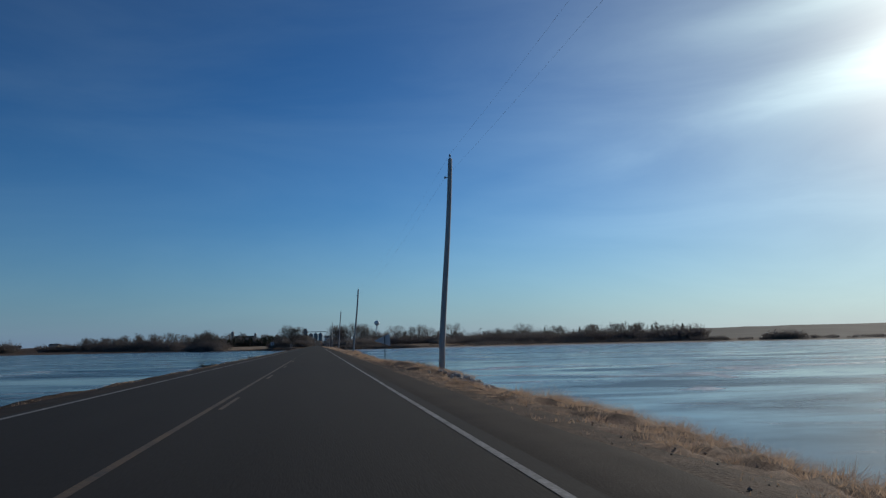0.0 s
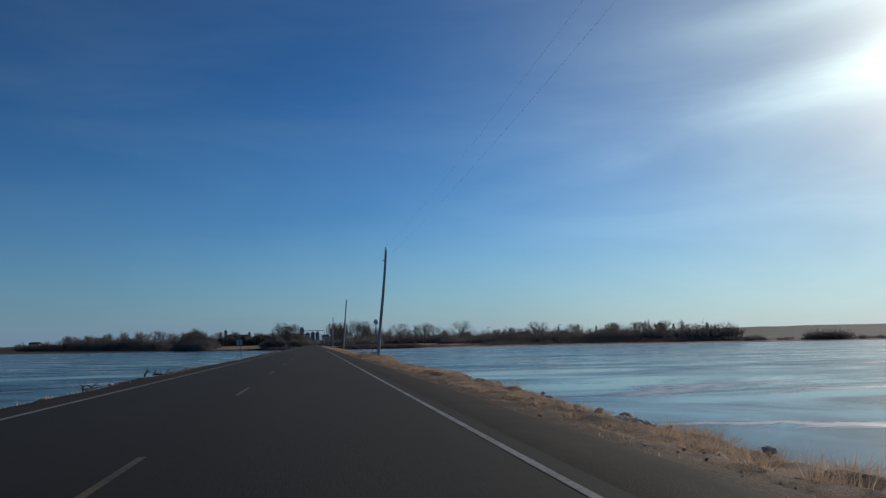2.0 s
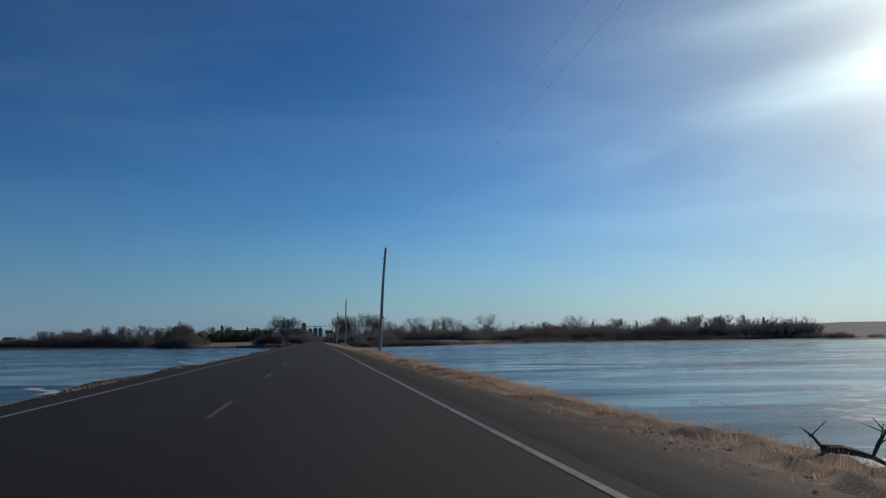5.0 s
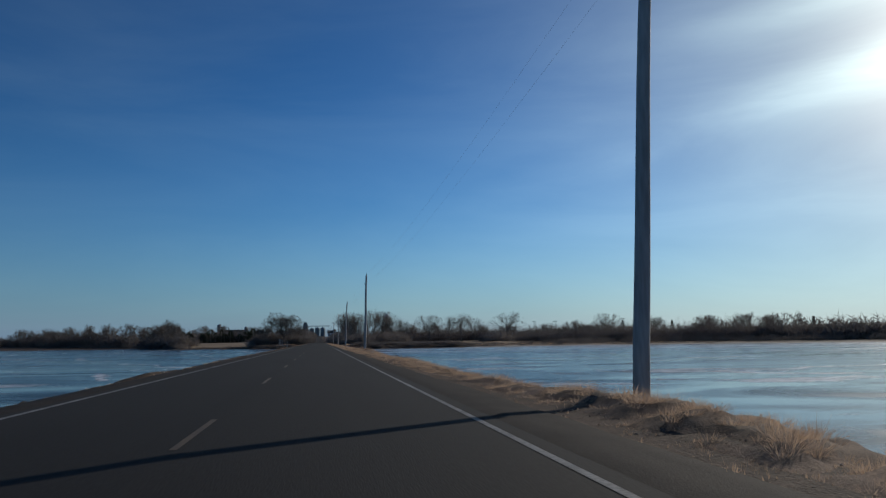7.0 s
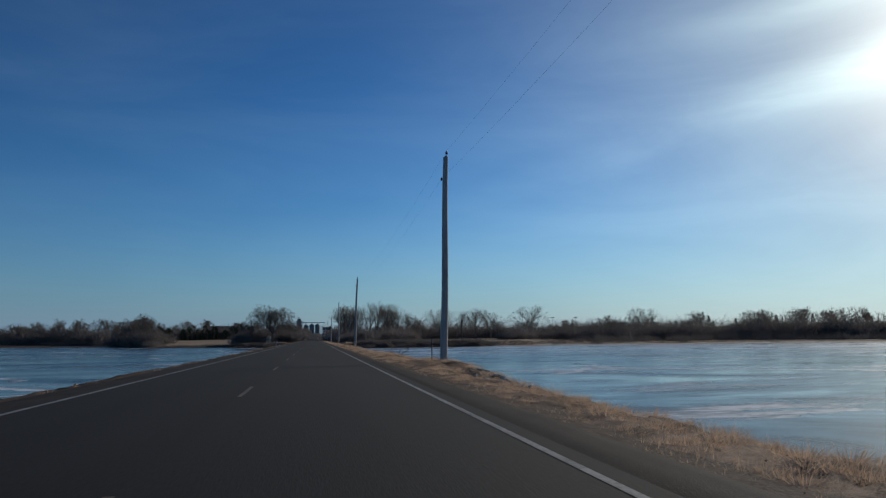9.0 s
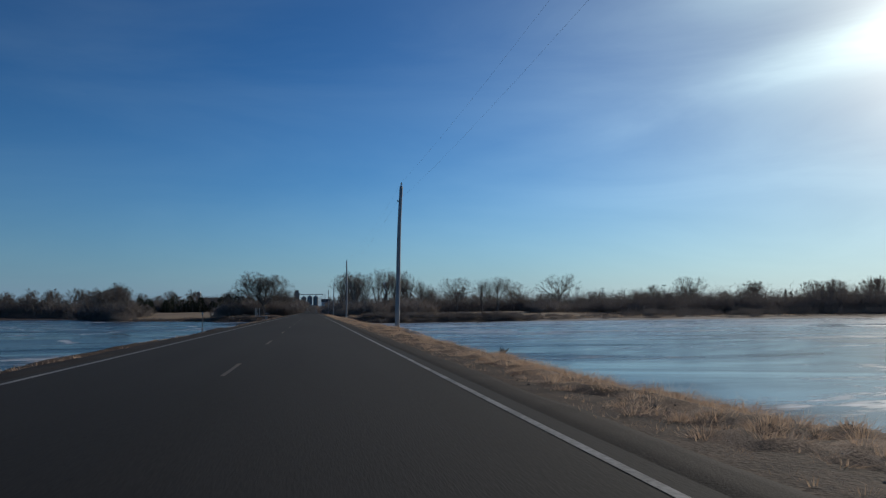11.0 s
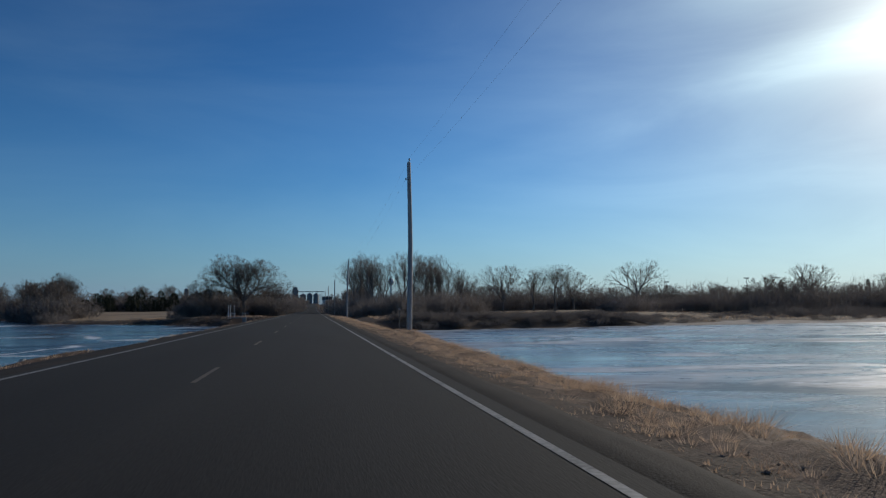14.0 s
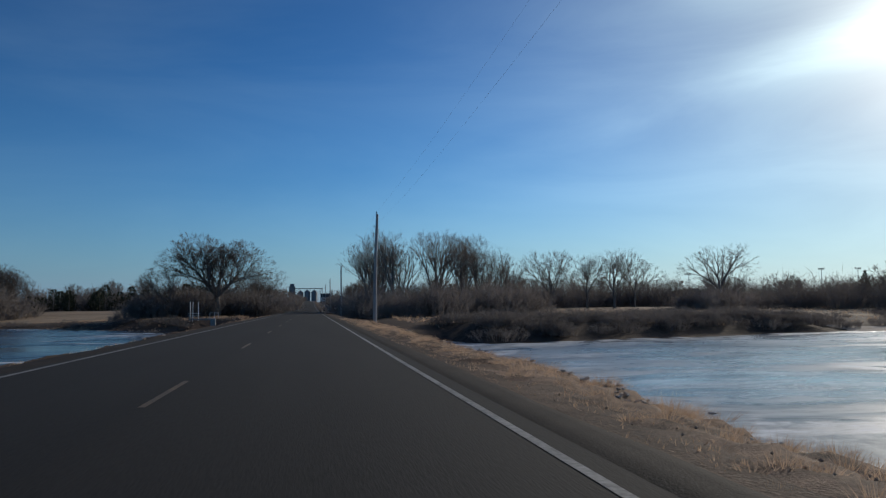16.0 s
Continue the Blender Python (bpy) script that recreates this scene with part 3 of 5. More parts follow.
def sign(x, y, outline, post_top, label, turn, lean=0.0):
    """A road sign that shows its unpainted aluminium back, on a steel channel post."""
    z = land_z(x, y)
    root = empty("road_sign", x, y, z, turn)
    tagged(root, label, "road sign")
    g = Geo()
    for a, b, c, d in ((-0.022, -0.02, 0.022, -0.010), (-0.032, -0.010, -0.016, 0.010), (0.016, -0.010, 0.032, 0.010)):
        g.v += [Vector(p) for p in ((a, b, -0.4), (c, b, -0.4), (c, d, -0.4), (a, d, -0.4))]
        g.v += [Vector((p[0] + lean, p[1], post_top)) for p in ((a, b), (c, b), (c, d), (a, d))]
        k = len(g.v) - 8
        g.f += [tuple(k + i for i in q) for q in ((3, 2, 1, 0), (4, 5, 6, 7), (0, 1, 5, 4), (1, 2, 6, 5), (2, 3, 7, 6), (3, 0, 4, 7))]
    part("post", g.mesh("post", M_DARK_METAL), root)
    g = Geo()
    g.prism([(px + lean, pz) for px, pz in outline], 0.008)
    plate = part("sign_plate", g.mesh("sign_plate", M_ALU), root, "bare aluminium back of the sign", pose(0, 0.034, 0))
    zs = [pz for _, pz in outline]
    for f in (0.22, 0.78):
        g = Geo()
        zz = min(zs) + (max(zs) - min(zs)) * f
        g.box(lean - 0.22, -0.03, zz - 0.02, lean + 0.22, -0.006, zz + 0.02, 0.004)
        part("brace", g.mesh("brace", M_METAL), plate)
    for zz in (min(zs) + 0.17, max(zs) - 0.17):
        g = Geo()
        g.tube([(lean, -0.05, zz), (lean, -0.01, zz)], [0.016, 0.016], 6)
        part("bolt", g.mesh("bolt", M_METAL), root)


def rounded(x0, z0, x1, z1, r=0.05):
    out = []
    for cx, cz, a0 in ((x1 - r, z1 - r, 0), (x0 + r, z1 - r, 90), (x0 + r, z0 + r, 180), (x1 - r, z0 + r, 270)):
        out += [(cx + r * math.cos(radians(a0 + k * 30)), cz + r * math.sin(radians(a0 + k * 30))) for k in range(4)]
    return out


sign(5.3, 57.1, [(-0.80, 1.84), (-0.79, 1.80), (0.38, 1.45), (0.43, 1.49), (0.39, 2.30), (0.34, 2.34), (-0.79, 1.88)], 2.2, "back of a grey pennant-shaped road sign on a steel post", 8)
sign(-7.9, 142.2, rounded(-0.30, 1.58, 0.30, 2.16), 2.12, "back of a grey rectangular road sign on a leaning post", -6, -0.34)

# ======== trees and brush ========
def fork(limbs, twigs, rnd, p, d, length, r, level, last, spread, lift, thick, tips=4):
    """One branch that divides again and again into a fan of finer ones."""
    steps = 3 if level < 4 else 2
    pts, rad = [p.copy()], [r]
    for k in range(steps):
        d = (d + Vector((rnd.uniform(-1, 1), rnd.uniform(-1, 1), rnd.uniform(-0.7, 1) * lift)) * 0.13).normalized()
        pts.append(pts[-1] + d * length / steps)
        rad.append(r * (1 - 0.22 * (k + 1) / steps))
    if level < last - 1:
        limbs.tube(pts, rad, (8, 7, 5, 4, 3, 3, 3)[level], cap=False)
    else:
        side = d.cross(Vector((rnd.uniform(-1, 1), rnd.uniform(-1, 1), rnd.uniform(-1, 1)))).normalized()
        twigs.blade(pts[0], pts[-1], rnd.uniform(0.04, 0.06) * thick, side)
    if level == last:
        for _ in range(tips):
            q = pts[0].lerp(pts[-1], rnd.uniform(0.25, 0.95))
            w = (d + Vector((rnd.uniform(-1, 1), rnd.uniform(-1, 1), rnd.uniform(-0.6, 0.8))) * 0.9).normalized()
            twigs.blade(q, q + w * length * rnd.uniform(0.5, 0.9), rnd.uniform(0.028, 0.042) * thick, side)
        return
    base, o = rnd.uniform(0, 6.283), d.orthogonal().normalized()
    n = 3 if rnd.random() < 0.45 else 2
    for k in range(n):
        a = base + 6.283 * k / n + rnd.uniform(-0.5, 0.5)
        out = o * math.cos(a) + d.cross(o) * math.sin(a)
        lean = spread * rnd.uniform(0.55, 1.25) * (0.55 if k == 0 else 1.0)
        nd = (d + out * lean + Vector((0, 0, 0.10 * lift))).normalized()
        fork(limbs, twigs, rnd, pts[-1], nd, length * rnd.uniform(0.66, 0.88), rad[-1] * (0.86 if k == 0 else 0.72), level + 1, last, spread, lift, thick, tips)
    if rnd.random() < 0.75:
        u = rnd.randint(1, steps - 1)
        a = rnd.uniform(0, 6.283)
        out = o * math.cos(a) + d.cross(o) * math.sin(a)
        fork(limbs, twigs, rnd, pts[u], (d + out * spread * 1.4).normalized(), length * rnd.uniform(0.45, 0.65), rad[u] * 0.5, level + 1, last, spread, lift, thick, tips)


def tree_meshes(seed, height, spread, lift, forks, trunk_share, last=6, thick=1.0, stout=1.0, tips=4):
    rnd = random.Random(seed)
    trunk, limbs, twigs = Geo(), Geo(), Geo()
    th = height * trunk_share
    pts = [Vector((0, 0, -0.6))]
    for k in range(1, 6):
        pts.append(Vector((rnd.uniform(-0.15, 0.15), rnd.uniform(-0.15, 0.15), th * k / 5)))
    r0 = height * 0.021 * stout
    trunk.tube(pts, [r0 * 1.35] + [r0 * (1 - 0.06 * k) for k in range(1, 6)], 9)
    for k in range(forks):
        a = 2 * math.pi * (k + rnd.uniform(-0.25, 0.25)) / forks
        tilt = spread * rnd.uniform(0.7, 1.5) if k else 0.1
        d = Vector((math.cos(a) * tilt, math.sin(a) * tilt, 1)).normalized()
        fork(limbs, twigs, rnd, pts[4].lerp(pts[5], rnd.uniform(0.0, 1.0)), d, (height - th) * rnd.uniform(0.24, 0.30), r0 * rnd.uniform(0.58, 0.78), 1, last, spread, lift, thick, tips)
    top = sorted(v.z for v in twigs.v)[-4]
    crown = Geo()
    crown.v, crown.f = limbs.v + twigs.v, limbs.f + [tuple(i + len(limbs.v) for i in f) for f in twigs.f]
    for g in (trunk, crown):
        g.v = [v * (height / top) for v in g.v]
    me = crown.mesh("crown", M_BARK)
    me.materials.append(M_TWIG)
    me.polygons.foreach_set("material_index", [0] * len(limbs.f) + [1] * len(twigs.f))
    return trunk.mesh("trunk", M_BARK, True), me


def brush_mesh(seed, width, height, stems, thick=1.0):
    """A thicket: many thin stems that fan out of a broad base, with side twigs."""
    rnd = random.Random(seed)
    g = Geo()
    for _ in range(stems):
        a, u = rnd.uniform(0, 2 * math.pi), rnd.random() ** 0.5
        bx, by = math.cos(a) * u * width * 0.42, math.sin(a) * u * width * 0.42
        h = height * (1 - 0.55 * u * u) * rnd.uniform(0.45, 1.0)
        p = Vector((bx, by, -0.2))
        q = p + Vector((math.cos(a) * u * width * 0.14 + rnd.uniform(-0.5, 0.5), math.sin(a) * u * width * 0.14 + rnd.uniform(-0.5, 0.5), h + 0.2))
        side = Vector((rnd.uniform(-1, 1), rnd.uniform(-1, 1), 0)).normalized()
        g.blade(p, q, rnd.uniform(0.04, 0.09) * thick, side)
        for _ in range(5):
            m = p.lerp(q, rnd.uniform(0.3, 0.95))
            w = Vector((rnd.uniform(-1, 1), rnd.uniform(-1, 1), rnd.uniform(0.1, 1.2))).normalized()
            side = w.cross(Vector((rnd.uniform(-1, 1), rnd.uniform(-1, 1), rnd.uniform(-1, 1)))).normalized()
            g.blade(m, m + w * rnd.uniform(0.15, 0.32) * height, rnd.uniform(0.04, 0.075) * thick, side)
    return g.mesh("brush", M_BRUSH)


def cedar_meshes(seed, width, height, pointed):
    """A juniper or spruce: a short trunk and a ragged crown of small sprays."""
    rnd = random.Random(seed)
    trunk, g = Geo(), Geo()
    trunk.tube([(0, 0, -0.3), (0, 0, height * 0.5), (0, 0, height * 0.9)], [0.16, 0.1, 0.03], 6)
    for _ in range(1100):
        u = rnd.random()
        prof = (1 - u) ** (1.0 if pointed else 0.55) * (0.35 + 0.65 * min(1, u * 6))
        a, rr = rnd.uniform(0, 2 * math.pi), rnd.random() ** 0.45
        r = width * 0.5 * prof * rr * (0.8 + 0.35 * math.sin(3 * a + 9 * u + seed))
        p = Vector((math.cos(a) * r, math.sin(a) * r, height * (0.04 + 0.96 * u)))
        w = Vector((math.cos(a), math.sin(a), rnd.uniform(-0.5, 0.7))).normalized()
        side = w.cross(Vector((rnd.uniform(-1, 1), rnd.uniform(-1, 1), rnd.uniform(-1, 1)))).normalized()
        g.blade(p, p + w * rnd.uniform(0.35, 0.8), rnd.uniform(0.16, 0.34), side)
    return trunk.mesh("trunk", M_BARK), g.mesh("crown", M_CEDAR)


TREES = {
    "broad": [tree_meshes(33, 19, 0.70, 0.30, 6, 0.24, 7, 1.25, 1.5, 7), tree_meshes(47, 15, 0.52, 0.6, 4, 0.22)],
    "tall": [tree_meshes(5, 20, 0.56, 0.6, 5, 0.22), tree_meshes(8, 20, 0.60, 0.5, 4, 0.28), tree_meshes(13, 18, 0.54, 0.6, 5, 0.20)],
    "grove": [tree_meshes(5, 20, 0.42, 0.85, 4, 0.18), tree_meshes(8, 20, 0.38, 0.95, 3, 0.26), tree_meshes(13, 18, 0.44, 0.85, 4, 0.14)],
    "bare": [tree_meshes(21, 12, 0.52, 0.6, 3, 0.22), tree_meshes(24, 12, 0.5, 0.7, 4, 0.14)],
    "far": [tree_meshes(71, 12, 0.52, 0.6, 3, 0.22, 5, 2.2), tree_meshes(74, 12, 0.48, 0.8, 4, 0.14, 5, 2.2), tree_meshes(75, 13, 0.42, 0.9, 3, 0.2, 5, 2.2)],
    "cedar": [cedar_meshes(3, 9.5, 9, False), cedar_meshes(4, 8.5, 7, False)],
    "spruce": [cedar_meshes(6, 7, 12, True)],
}
BRUSH = [brush_mesh(61, 9, 6, 200, 1.3), brush_mesh(62, 11, 5, 215, 1.3), brush_mesh(63, 7, 7, 185, 1.3)]
LOW_BRUSH = [brush_mesh(91, 9, 6, 95, 1.8), brush_mesh(92, 11, 5, 100, 1.8), brush_mesh(93, 7, 7, 90, 1.8)]
MID_BRUSH = [brush_mesh(101, 9, 6, 140, 0.75), brush_mesh(102, 11, 5, 150, 0.75), brush_mesh(103, 7, 7, 130, 0.75)]
FAR_BRUSH = [brush_mesh(81, 9, 6, 58, 2.9), brush_mesh(82, 11, 5, 64, 3.0), brush_mesh(83, 7, 7, 54, 2.9)]
TREE_SIZE = {"broad": (19, 15), "tall": (20, 20, 18), "grove": (20, 20, 18), "bare": (12, 12), "far": (12, 12, 13), "cedar": (9, 7), "spruce": (12,)}
TREE_TAG = {
    "broad": ("tree", "broad bare deciduous tree with a dense twiggy crown", "shoreline trees"),
    "tall": ("tree", "tall bare cottonwood with upright grey limbs", "cottonwoods"),
    "grove": ("tree", "tall bare cottonwood in a dense grove beside the road", "cottonwoods"),
    "bare": ("tree", "bare grey deciduous tree above the shoreline brush", "shoreline trees"),
    "far": ("tree", "bare grey deciduous tree above the far shore", "far shore trees"),
    "cedar": ("cedar_tree", "dark green rounded cedar behind the lake shore", "cedars"),
    "spruce": ("spruce_tree", "dark pointed spruce behind the lake shore", "spruces"),
}
rng = random.Random(77)


def plant(kind, x, y, height, label="", pick=None):
    i = rng.randrange(len(TREES[kind])) if pick is None else pick
    trunk, crown = TREES[kind][i]
    name, text, group = TREE_TAG[kind]
    root = empty(name, x, y, land_z(x, y), rng.uniform(0, 360), height / TREE_SIZE[kind][i])
    tagged(root, label or text, "tree", group)
    part("trunk", trunk, root)
    part("crown", crown, root)
    return root


def bush(x, y, height, width=1.0):
    i = rng.randrange(3)
    s = height / (6, 5, 7)[i]
    m = pose(x, y, land_z(x, y), 0, 0, rng.uniform(0, 360)) @ Matrix.Diagonal((s * width, s * width, s, 1))
    if y > 730 or x > 125 or x < -125 or height < 2.4:
        far_brush.append(((LOW_BRUSH if height < 2.4 else MID_BRUSH if 40 < x < 270 and y < 850 else FAR_BRUSH)[i], m))
        return
    ob = new("bush", BRUSH[i])
    ob.matrix_basis = m
    tagged(ob, "leafless brown thicket of shoreline brush", "bush", "shoreline brush")


far_brush = []


def belt(points, n, depth, make):
    """n things scattered along a polyline, up to depth metres behind it."""
    seg = [(Vector(a), Vector(b)) for a, b in zip(points, points[1:])]
    lens = [(b - a).length for a, b in seg]
    for k in range(n):
        s = (k + rng.random()) / n * sum(lens)
        for (a, b), ln in zip(seg, lens):
            if s <= ln:
                q = a.lerp(b, s / ln)
                make(q.x + rng.uniform(-2, 2), q.y + rng.random() * depth)
                break
            s -= ln


# --- left of the road, past the lake
big = plant("broad", -22.5, 694, 20.8, "large spreading bare tree beside the road past the lake", 0)
big.scale = (big.scale[0] * 1.08, big.scale[1] * 1.08, big.scale[2] * 1.03)
plant("bare", -13, 716, 13.5)
plant("bare", -33, 690, 13.5)
plant("bare", -38, 697, 9)
belt([(-42, 686), (-10, 704)], 40, 30, lambda x, y: bush(x, y, rng.uniform(5.5, 9.5)))
belt([(-11, 720), (-9.5, 1000)], 60, 14, lambda x, y: bush(x - 3, y, rng.uniform(5, 8)))
belt([(-14, 730), (-13, 1050)], 16, 20, lambda x, y: plant("far", x - 8, y, rng.uniform(8, 13)))
belt([(-135, 850), (-45, 850)], 30, 35, lambda x, y: plant("cedar", x, y, rng.uniform(6, 12)))
belt([(-150, 890), (-15, 880)], 60, 60, lambda x, y: bush(x, y, rng.uniform(9, 15)))
belt([(-150, 900), (-30, 890)], 14, 60, lambda x, y: plant("far", x, y, rng.uniform(12, 17)))
belt([(-22, 652), (-34, 668), (-67, 698), (-92, 716)], 40, 5, lambda x, y: bush(x, y, rng.uniform(1.0, 2.0), 1.3))
# the clump on the point
belt([(-130, 800), (-100, 752), (-92, 728)], 40, 24, lambda x, y: bush(x, y, rng.uniform(8, 13)))
plant("broad", -116.5, 812, 21, "large spreading bare tree in the thicket on the point", 0)
belt([(-140, 815), (-95, 735)], 12, 25, lambda x, y: plant("far", x, y, rng.uniform(13, 18)))
belt([(-150, 865), (-285, 985)], 90, 45, lambda x, y: bush(x, y, rng.uniform(8, 15)))
belt([(-285, 990), (-350, 1010), (-560, 990)], 40, 60, lambda x, y: bush(x, y, rng.uniform(4, 10)))
belt([(-430, 990), (-374, 992)], 22, 20, lambda x, y: bush(x, y, rng.uniform(12, 18)))
belt([(-345, 1000), (-288, 988)], 22, 16, lambda x, y: bush(x, y, rng.uniform(7, 13)))
belt([(-300, 975), (-200, 905)], 8, 20, lambda x, y: plant("far", x, y, rng.uniform(12, 17)))
belt([(-160, 880), (-290, 990)], 28, 60, lambda x, y: plant("far", x, y, rng.uniform(12, 20)))
# --- right of the road, past the lake
for x, y, h in ((34.7, 704, 23), (14, 692, 18), (18, 668, 20), (24, 700, 21), (29, 676, 20), (41, 700, 21.5), (47, 712, 20), (52, 698, 18), (22, 745, 20), (24, 770, 18), (57, 722, 17), (22, 735, 22), (38, 688, 20), (44, 690, 19), (16, 705, 20)):
    plant("grove", x, y, h)
belt([(11, 640), (52, 668)], 44, 45, lambda x, y: bush(x, y, rng.uniform(5, 9)))
belt([(11, 700), (11, 1000)], 50, 20, lambda x, y: bush(x + 7, y, rng.uniform(3.5, 6.5)))
belt([(13, 780), (13, 1050)], 16, 20, lambda x, y: plant("far", x + 13, y, rng.uniform(10, 16)))
belt([(19, 587), (45, 595), (82, 604)], 210, 20, lambda x, y: bush(x, y, rng.uniform(1.1, 2.3), 1.5))
plant("broad", 76, 732, 20, "lone spreading bare tree on the grassy rise", 1)
plant("tall", 92, 742, 19)
plant("tall", 100, 738, 20.5)
plant("tall", 112, 748, 18)
plant("bare", 66, 745, 13)
plant("tall", 131, 725, 21.6, "tall bare forked tree standing alone on the rise", 1)
plant("bare", 138, 733, 15)
plant("broad", 200, 711, 19.5)
belt([(45, 765), (150, 785), (260, 780)], 130, 45, lambda x, y: bush(x, y, rng.uniform(10, 15)))
belt([(45, 790), (260, 800)], 22, 60, lambda x, y: plant("far", x, y, rng.uniform(12, 16)))
belt([(108, 695), (160, 705)], 24, 22, lambda x, y: bush(x, y, rng.uniform(5, 9)))
belt([(150, 672), (270, 630), (335, 604)], 130, 50, lambda x, y: bush(x, y, rng.uniform(10, 17) * (0.85 + 0.15 * smooth01((x - 170) / 100))))
belt([(160, 690), (270, 650), (335, 624)], 28, 60, lambda x, y: plant("far", x, y, rng.uniform(12, 19) * (0.8 + 0.2 * smooth01((x - 180) / 90))))
belt([(250, 770), (420, 740)], 16, 60, lambda x, y: plant("spruce", x, y, rng.uniform(11, 16)))
belt([(345, 566), (400, 541), (600, 463)], 60, 16, lambda x, y: bush(x, y, rng.uniform(1.5, 4.0), 1.6))
belt([(372, 556), (392, 548)], 12, 18, lambda x, y: bush(x, y, rng.uniform(6, 10)))

belt([(135, 632), (200, 630), (270, 602), (345, 570)], 110, 26, lambda x, y: bush(x, y, rng.uniform(2, 5.5), 1.3))
belt([(-92, 718), (-114, 768), (-152, 854), (-260, 950), (-290, 965)], 90, 14, lambda x, y: bush(x, y, rng.uniform(2, 5.5), 1.3))
belt([(-290, 968), (-350, 990), (-560, 920)], 22, 14, lambda x, y: bush(x, y, rng.uniform(0.8, 2.0), 1.5))
belt([(82, 606), (150, 614), (210, 612)], 110, 55, lambda x, y: bush(x, y, rng.uniform(0.5, 1.6), 1.8))
belt([(18, 612), (80, 625)], 40, 70, lambda x, y: bush(x, y, rng.uniform(0.5, 1.4), 1.8))
# town trees either side of the road's far end
belt([(-90, 1330), (-14, 1300), (-12, 1480)], 46, 60, lambda x, y: bush(x - 4, y, rng.uniform(6, 11)))
belt([(11, 1100), (13, 1480), (110, 1420)], 50, 40, lambda x, y: bush(x + 12, y, rng.uniform(5, 9)))
belt([(-90, 1330), (-14, 1300)], 10, 60, lambda x, y: plant("far", x - 6, y, rng.uniform(10, 14)))
belt([(16, 1200), (120, 1420)], 12, 40, lambda x, y: plant("far", x, y, rng.uniform(9, 13)))
belt([(-170, 1400), (-30, 1400)], 30, 60, lambda x, y: bush(x, y, rng.uniform(8, 12)))
woods_v, woods_f, woods_n = [], [], 0
for me, m in far_brush:
    co = np.empty(len(me.vertices) * 3)
    me.vertices.foreach_get("co", co)
    mm = np.array(m)
    woods_v.append(co.reshape(-1, 3) @ mm[:3, :3].T + mm[:3, 3])
    woods_f.append(np.arange(woods_n, woods_n + len(me.vertices)).reshape(-1, 3))
    woods_n += len(me.vertices)
woods = new("brush", mesh_of("brush", np.concatenate(woods_v).tolist(), np.concatenate(woods_f).tolist(), M_BRUSH))
tagged(woods, "leafless brown brush along the shores", "brush", kind="stuff")

# ======== the town in the distance ========
def grain_bin(x, y, radius, eave):
    z = land_z(x, y)
    root = empty("grain_bin", x, y, z)
    tagged(root, "round galvanised steel grain bin with a conical roof", "grain bin", "grain bins at the elevator")
    g = Geo()
    n = 12
    g.tube([(0, 0, eave * k / n) for k in range(n + 1)], [radius * (1 + 0.006 * (k % 2)) for k in range(n + 1)], 28)
    part("wall", g.mesh("wall", M_GALV), root)
    g = Geo()
    g.tube([(0, 0, eave - 0.1), (0, 0, eave + radius * 0.55), (0, 0, eave + radius * 0.75)], [radius * 1.03, radius * 0.16, radius * 0.14], 28)
    part("roof", g.mesh("roof", M_GALV), root)
    return z


for x in (-15.0, -5.2, 4.6):
    grain_bin(x, 1598, 4.3, 15.0)
root = empty("grain_elevator", -27, 1602, land_z(-27, 1602))
tagged(root, "concrete grain elevator tower with a roof gallery over the bins", "grain elevator")
g = Geo()
g.box(-4.5, -4.5, -0.5, 4.5, 4.5, 23.5, 0.2)
part("tower", g.mesh("tower", M_CONCRETE), root)
g = Geo()
g.box(-3.2, -3.2, 23.5, 3.2, 3.2, 27, 0.1)
part("headhouse", g.mesh("headhouse", M_GALV), root)
g = Geo()
g.box(4.5, -3.0, 19.5, 44, -1.6, 20.6, 0.05)
for k in range(5):
    g.box(10 + 8 * k, -2.6, 16.5, 10.3 + 8 * k, -2.2, 19.5)
part("gallery", g.mesh("gallery", M_GALV), root)

root = empty("water_tower", 136.4, 1750, land_z(136, 1750))
tagged(root, "water tower with a round tank on a slim pedestal", "water tower")
g = Geo()
g.tube([(0, 0, -1), (0, 0, 8), (0, 0, 31), (0, 0, 35)], [3.2, 1.4, 1.3, 2.5], 20)
part("pedestal", g.mesh("pedestal", M_WHITE, True), root)
g = Geo()
g.tube([(0, 0, 39 + 6 * math.sin(radians(a))) for a in range(-80, 81, 16)], [6 * math.cos(radians(a)) for a in range(-80, 81, 16)], 24)
part("tank", g.mesh("tank", M_WHITE, True), root)


def tower_silo(x, y, radius, height):
    root = empty("tower_silo", x, y, land_z(x, y))
    tagged(root, "slim dark concrete tower silo above the trees", "silo", "far silos")
    g = Geo()
    g.tube([(0, 0, height * k / 8) for k in range(9)], [radius * (1 + 0.01 * (k % 2)) for k in range(9)], 20)
    part("wall", g.mesh("wall", M_CONCRETE), root)
    g = Geo()
    g.tube([(0, 0, height + radius * 0.7 * math.sin(radians(a))) for a in range(0, 91, 30)], [max(radius * math.cos(radians(a)), 0.05) for a in range(0, 91, 30)], 20)
    part("dome", g.mesh("dome", M_METAL, True), root)


tower_silo(-152, 1382, 2.6, 18.5)
tower_silo(-112, 1380, 2.2, 15.5)


